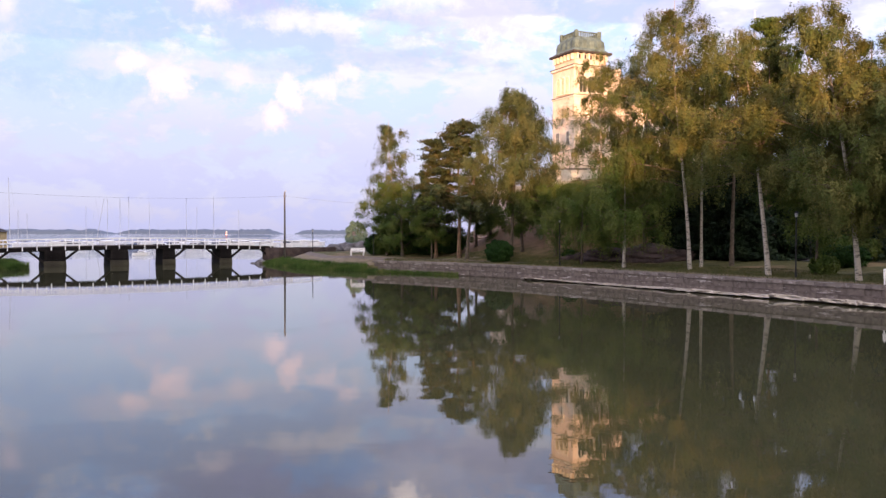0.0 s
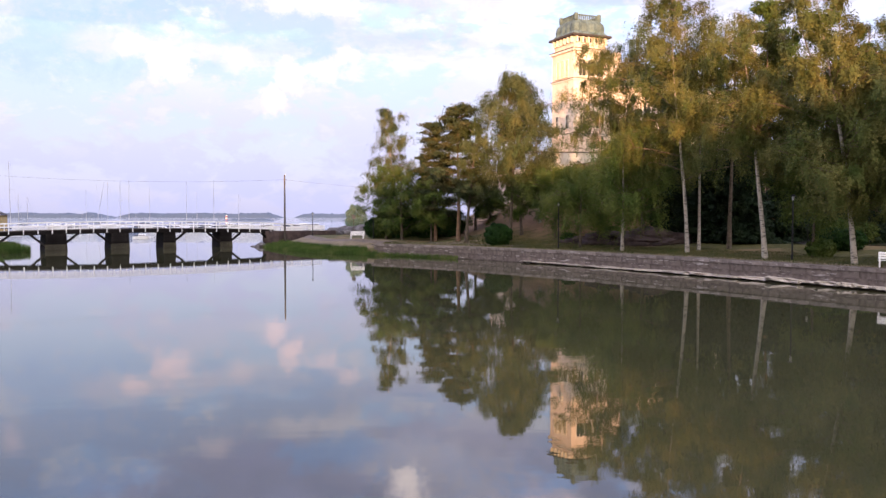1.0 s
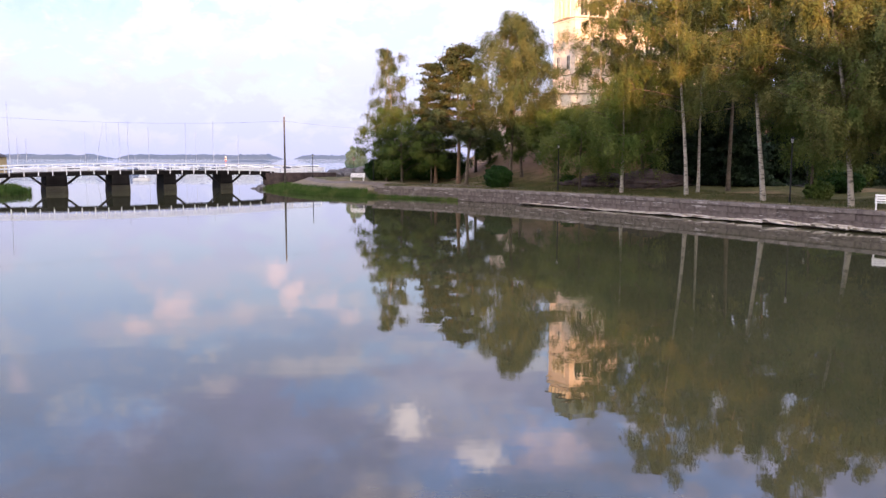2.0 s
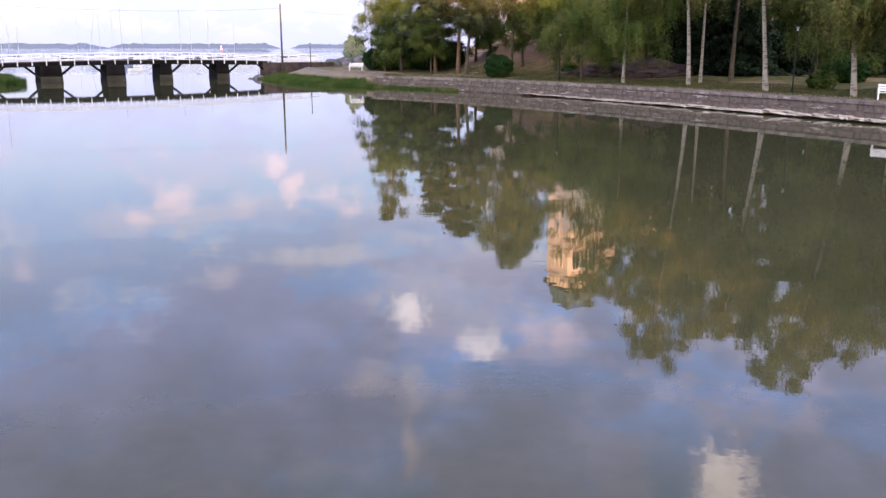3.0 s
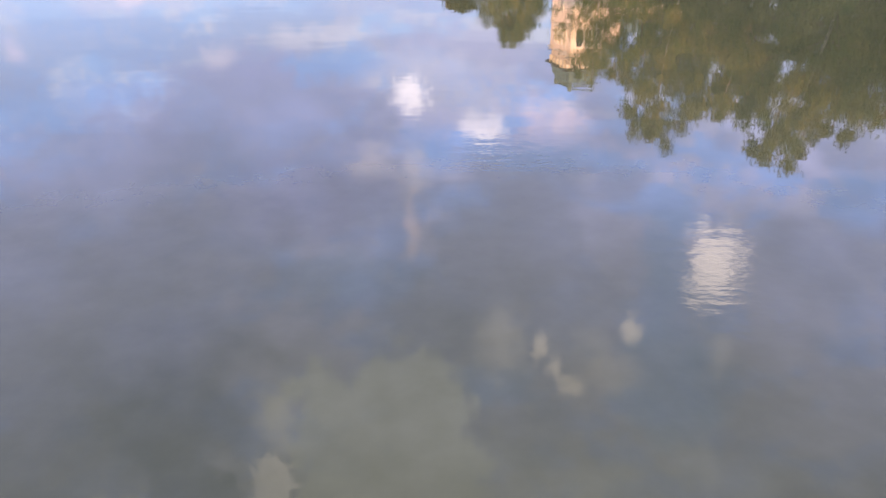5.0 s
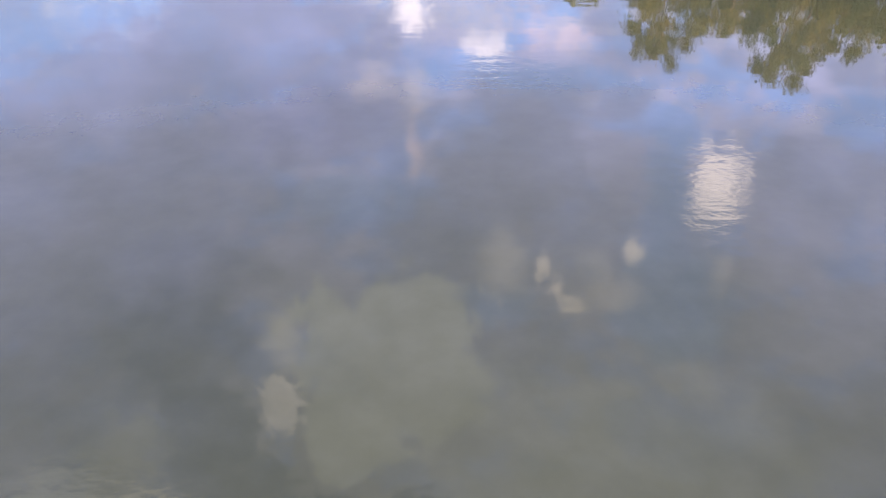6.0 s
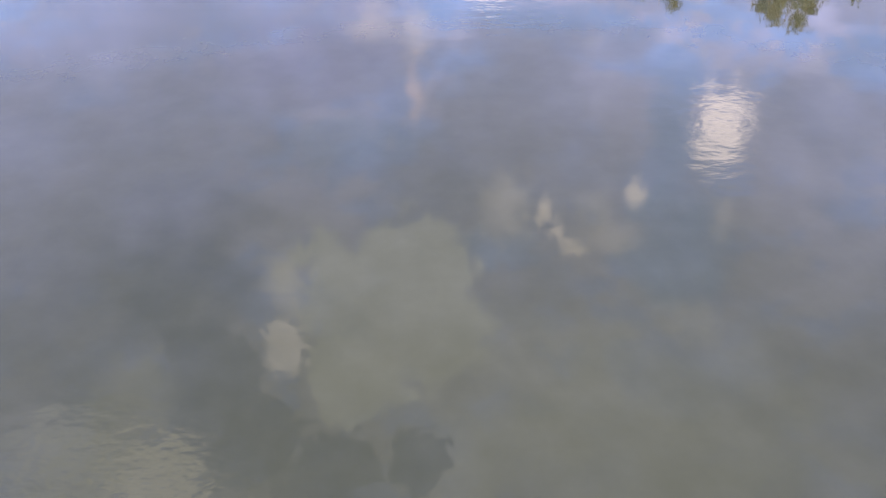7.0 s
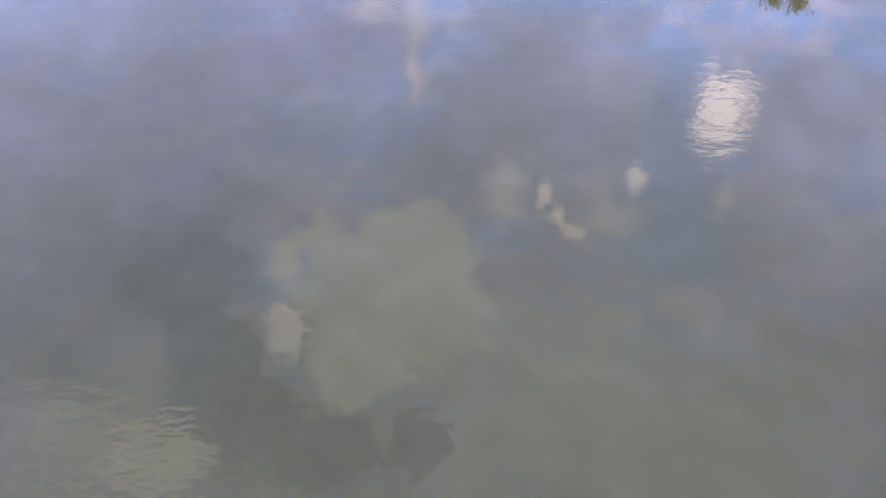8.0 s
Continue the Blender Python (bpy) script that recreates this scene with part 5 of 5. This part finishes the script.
    lo = [bm.verts.new(p) for p in ((2.0, -2.0, 20.8), (22.8, -2.0, 20.8), (22.8, 10.0, 20.8), (2.0, 10.0, 20.8))]
    hi = [bm.verts.new(p) for p in ((6.5, 3.5, 24.4), (18.3, 3.5, 24.4), (18.3, 4.5, 24.4), (6.5, 4.5, 24.4))]
    bm.faces.new(hi)
    bm.faces.new(lo[::-1])
    for i in range(4):
        j = (i + 1) % 4
        bm.faces.new((lo[i], lo[j], hi[j], hi[i]))
    part("roof", bm, COPPER, root)
    for i in range(7):
        for z in (11.2, 16.2):
            window(root, pose(4.0 + i * 2.7, -1.5, z), 1.1, 2.4, z > 15)
    part("chimney", box(bmesh.new(), (1.0, 1.0, 2.6), (8.0, 3.5, 23.4), 0.05), PLASTER, root)
    part("dormer", box(bmesh.new(), (2.2, 2.4, 2.8), (4.6, -0.2, 20.8), 0.05), PLASTER, root)
    # low wing on the seaward side
    part("low_wing", box(bmesh.new(), (7.0, 7.0, 4.6), (-5.5, 4.0, 5.2), 0.03), PLASTER, root)
    window(root, pose(-7.2, 0.5, 6.3), 1.1, 1.9, False)
    window(root, pose(-4.2, 0.5, 6.3), 1.1, 1.9, False)


house()


def terrace():
    root = tagged(empty("terrace_wall"), "pale stone terrace wall below the house", "wall", kind="structure")
    for i in range(12):
        a, b = 12.0 + i * 2.6, 12.0 + (i + 1) * 2.6
        seg = part("wall_panel", box(bmesh.new(), (2.58, 0.5, 3.0), (0, 0, 0), 0.02), TRIM, root)
        seg.matrix_local = pose((a + b) / 2, 102.4 - i * 0.1, 8.9)
        part("coping", box(bmesh.new(), (2.6, 0.66, 0.16), (0, 0, 3.0), 0.02), COPING, seg)


terrace()
fp = tagged(empty("flagpole", pose(37.5, 102, 9.5)), "thin white flagpole above the trees", "flagpole")
part("pole", rod(bmesh.new(), (0, 0, 0), (0, 0, 21.4), 0.06, 0.035, 8), WHITE_PAINT, fp)
part("truck", rod(bmesh.new(), (0, 0, 21.4), (0, 0, 21.55), 0.09, 0.05, 8), WHITE_PAINT, fp)


# ---- boats ----
def hull_mesh(length, beam, free):
    bm = bmesh.new()
    rings = []
    for k in range(9):
        u = k / 8
        w = beam / 2 * (math.sin(math.pi * (0.18 + 0.82 * (1 - u))) ** 0.6 if u < 1 else 0.02) * (1 if u > 0.05 else 0.85)
        z = free * (1 + 0.25 * u * u)
        x = (u - 0.5) * length
        rings.append([bm.verts.new(p) for p in ((x, -w, z), (x - 0.05, -w * 0.8, 0.0), (x - 0.1, 0, -0.3), (x - 0.05, w * 0.8, 0.0), (x, w, z))])
    for a, b in zip(rings[:-1], rings[1:]):
        for i in range(4):
            bm.faces.new((a[i], a[i + 1], b[i + 1], b[i]))
        bm.faces.new((a[4], a[0], b[0], b[4]))
    bm.faces.new(rings[0])
    bm.faces.new(rings[-1][::-1])
    return bm


def sailboat(x, y, turn, length, mast, hull=HULL, lean=0.0):
    root = tagged(empty("sailing_boat", pose(x, y, 0, 0, 0, turn)), "moored white sailing boat with a bare mast", "boat", group="moored boats")
    beam, free = length * 0.31, length * 0.11
    part("hull", hull_mesh(length, beam, free), hull, root, smooth=False)
    part("cabin", box(bmesh.new(), (length * 0.36, beam * 0.55, free * 0.5), (0.0, 0, free), free * 0.15), HULL, root)
    part("mast", rod(bmesh.new(), (length * 0.06, 0, free), (length * 0.06, lean, mast), 0.07, 0.045, 6), ALLOY, root)
    part("boom", rod(bmesh.new(), (length * 0.06, 0, free + 1.0), (-length * 0.34, 0, free + 1.05), 0.14, 0.12, 6), CANVAS, root)
    part("spreader", rod(bmesh.new(), (length * 0.06, -beam * 0.3, mast * 0.62), (length * 0.06, beam * 0.3, mast * 0.62), 0.025, 0.025, 4), ALLOY, root)
    for i, (a, b) in enumerate((((length * 0.49, 0, free * 1.2), (length * 0.06, 0, mast * 0.98)), ((-length * 0.48, 0, free), (length * 0.06, 0, mast)))):
        part("stay", rod(bmesh.new(), a, b, 0.012, 0.012, 4), ALLOY, root)


def motorboat(x, y, turn, length, hull=HULL):
    root = tagged(empty("motor_boat", pose(x, y, 0, 0, 0, turn)), "moored white motor boat with a cabin", "boat", group="moored boats")
    beam, free = length * 0.36, length * 0.14
    part("hull", hull_mesh(length, beam, free), hull, root)
    part("cabin", box(bmesh.new(), (length * 0.4, beam * 0.7, free * 0.8), (0.02 * length, 0, free), free * 0.2), HULL, root)
    part("windscreen", box(bmesh.new(), (length * 0.34, beam * 0.72, free * 0.3), (0.03 * length, 0, free * 1.3), free * 0.05), GLASS_DARK, root)
    part("canopy", box(bmesh.new(), (length * 0.26, beam * 0.7, free * 0.35), (-0.26 * length, 0, free * 1.2), free * 0.1), CANVAS, root)


for bearing, far_off, tip, ln, tn, lean in ((14, 172, 314, 7, 75, 0.3), (44, 230, 379, 8, 60, 0), (211, 240, 352, 10, 100, 0), (225, 228, 348, 10, 80, 0),
                                   (260, 260, 358, 10, 30, 0), (327, 236, 350, 10, 75, 0), (378, 250, 348, 10, 110, 0), (170, 240, 352, 9, -90, 2.4),
                                   (186, 275, 352, 11, 40, 0), (150, 290, 366, 9, 90, 0), (30, 250, 372, 9, 100, 0), (420, 300, 372, 9, 60, 0), (345, 310, 368, 9, 30, 0)):
    x, y = at(bearing, far_off)
    sailboat(x, y, tn, ln, 4.2 + (413 - tip) / 1496 * far_off, HULL_BLUE if bearing == 225 else HULL, lean)
for bearing, far_off, ln, tn in ((135, 236, 8, 10), (345, 232, 8, 175), (392, 240, 9, 20), (430, 236, 11, 5), (452, 250, 9, 170), (474, 262, 9, 0), 
                        (520, 250, 10, 20), (540, 275, 10, 170), (60, 240, 8, 30), (285, 232, 7, 0), (310, 250, 8, 15), (95, 255, 9, 160), (240, 250, 8, 12),
                        (365, 262, 9, 30), (410, 270, 10, 160), (556, 290, 9, 12), (249, 158, 4.2, 5), (120, 270, 9, 0), (330, 275, 9, 170)):
    x, y = at(bearing, far_off)
    motorboat(x, y, tn, ln * 0.8)


# ---- far shore ----
def island(px0, px1, dist, height, seed, label="low wooded island on the horizon"):
    """A long low island with a ragged line of treetops."""
    rng_ = np.random.default_rng(seed)
    x0, x1 = (px0 - 784) / 1496 * dist, (px1 - 784) / 1496 * dist
    n = 160
    u = np.linspace(0, 1, n)
    env = np.minimum(1, np.minimum(u, 1 - u) * 9) ** 0.7
    tops = height * env * (0.80 + 0.07 * np.sin(u * 13 + seed) + 0.06 * np.sin(u * 37) + 0.10 * rng_.normal(size=n)) + 0.3
    rows = [(0.0, 0.0), (0.03, 0.55), (0.3, 1.0), (0.7, 0.9), (1.0, 0.0)]
    depth = dist * 0.06
    v, f = [], []
    for k, (dy, dz) in enumerate(rows):
        jit = rng_.normal(0, 0.08, n) * (dz > 0) * height
        v.append(np.c_[x0 + (x1 - x0) * u, dist + depth * dy + 0 * u, tops * dz + np.where(dz > 0, jit * 0.5, -0.5)])
    for k in range(len(rows) - 1):
        for i in range(n - 1):
            f.append((k * n + i, k * n + i + 1, (k + 1) * n + i + 1, (k + 1) * n + i))
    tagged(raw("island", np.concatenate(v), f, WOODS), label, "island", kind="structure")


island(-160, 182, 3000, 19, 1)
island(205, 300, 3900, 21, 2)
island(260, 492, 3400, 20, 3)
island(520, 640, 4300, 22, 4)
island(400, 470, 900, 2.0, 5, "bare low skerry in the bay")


def shed():
    x, y = at(-14, 185)
    root = tagged(empty("boat_shed", pose(x - 1.0, y, 0, 0, 0, 10)), "yellow boarded boat shed with a dark roof", "shed")
    part("wall", box(bmesh.new(), (6, 5, 4.0), (0, 0, 0.5), 0.03), YELLOW, root)
    bm = prism_y([(-3.4, 4.4), (3.4, 4.4), (0, 6.0)], -2.8, 2.8)
    part("roof", bm, ROOF_DARK, root)
    for x_ in (-1.8, 0.0, 1.8):
        part("window", box(bmesh.new(), (0.8, 0.1, 1.0), (x_, -2.52, 2.2), 0.01), GLASS_DARK, root)
    part("quay", box(bmesh.new(), (9, 7, 1.4), (0, 0, -0.8), 0.05), GREY_ROCK, root)


shed()
bx, by = at(400, 900)
mk = tagged(empty("beacon", pose(bx, by, 0)), "red and white harbour beacon on a skerry", "beacon")
for i in range(4):
    part("band", rod(bmesh.new(), (0, 0, 0.8 + i * 1.3), (0, 0, 2.1 + i * 1.3), 1.0 - 0.12 * i, 0.9 - 0.12 * i, 12), WHITE_PAINT if i % 2 else RED, mk)
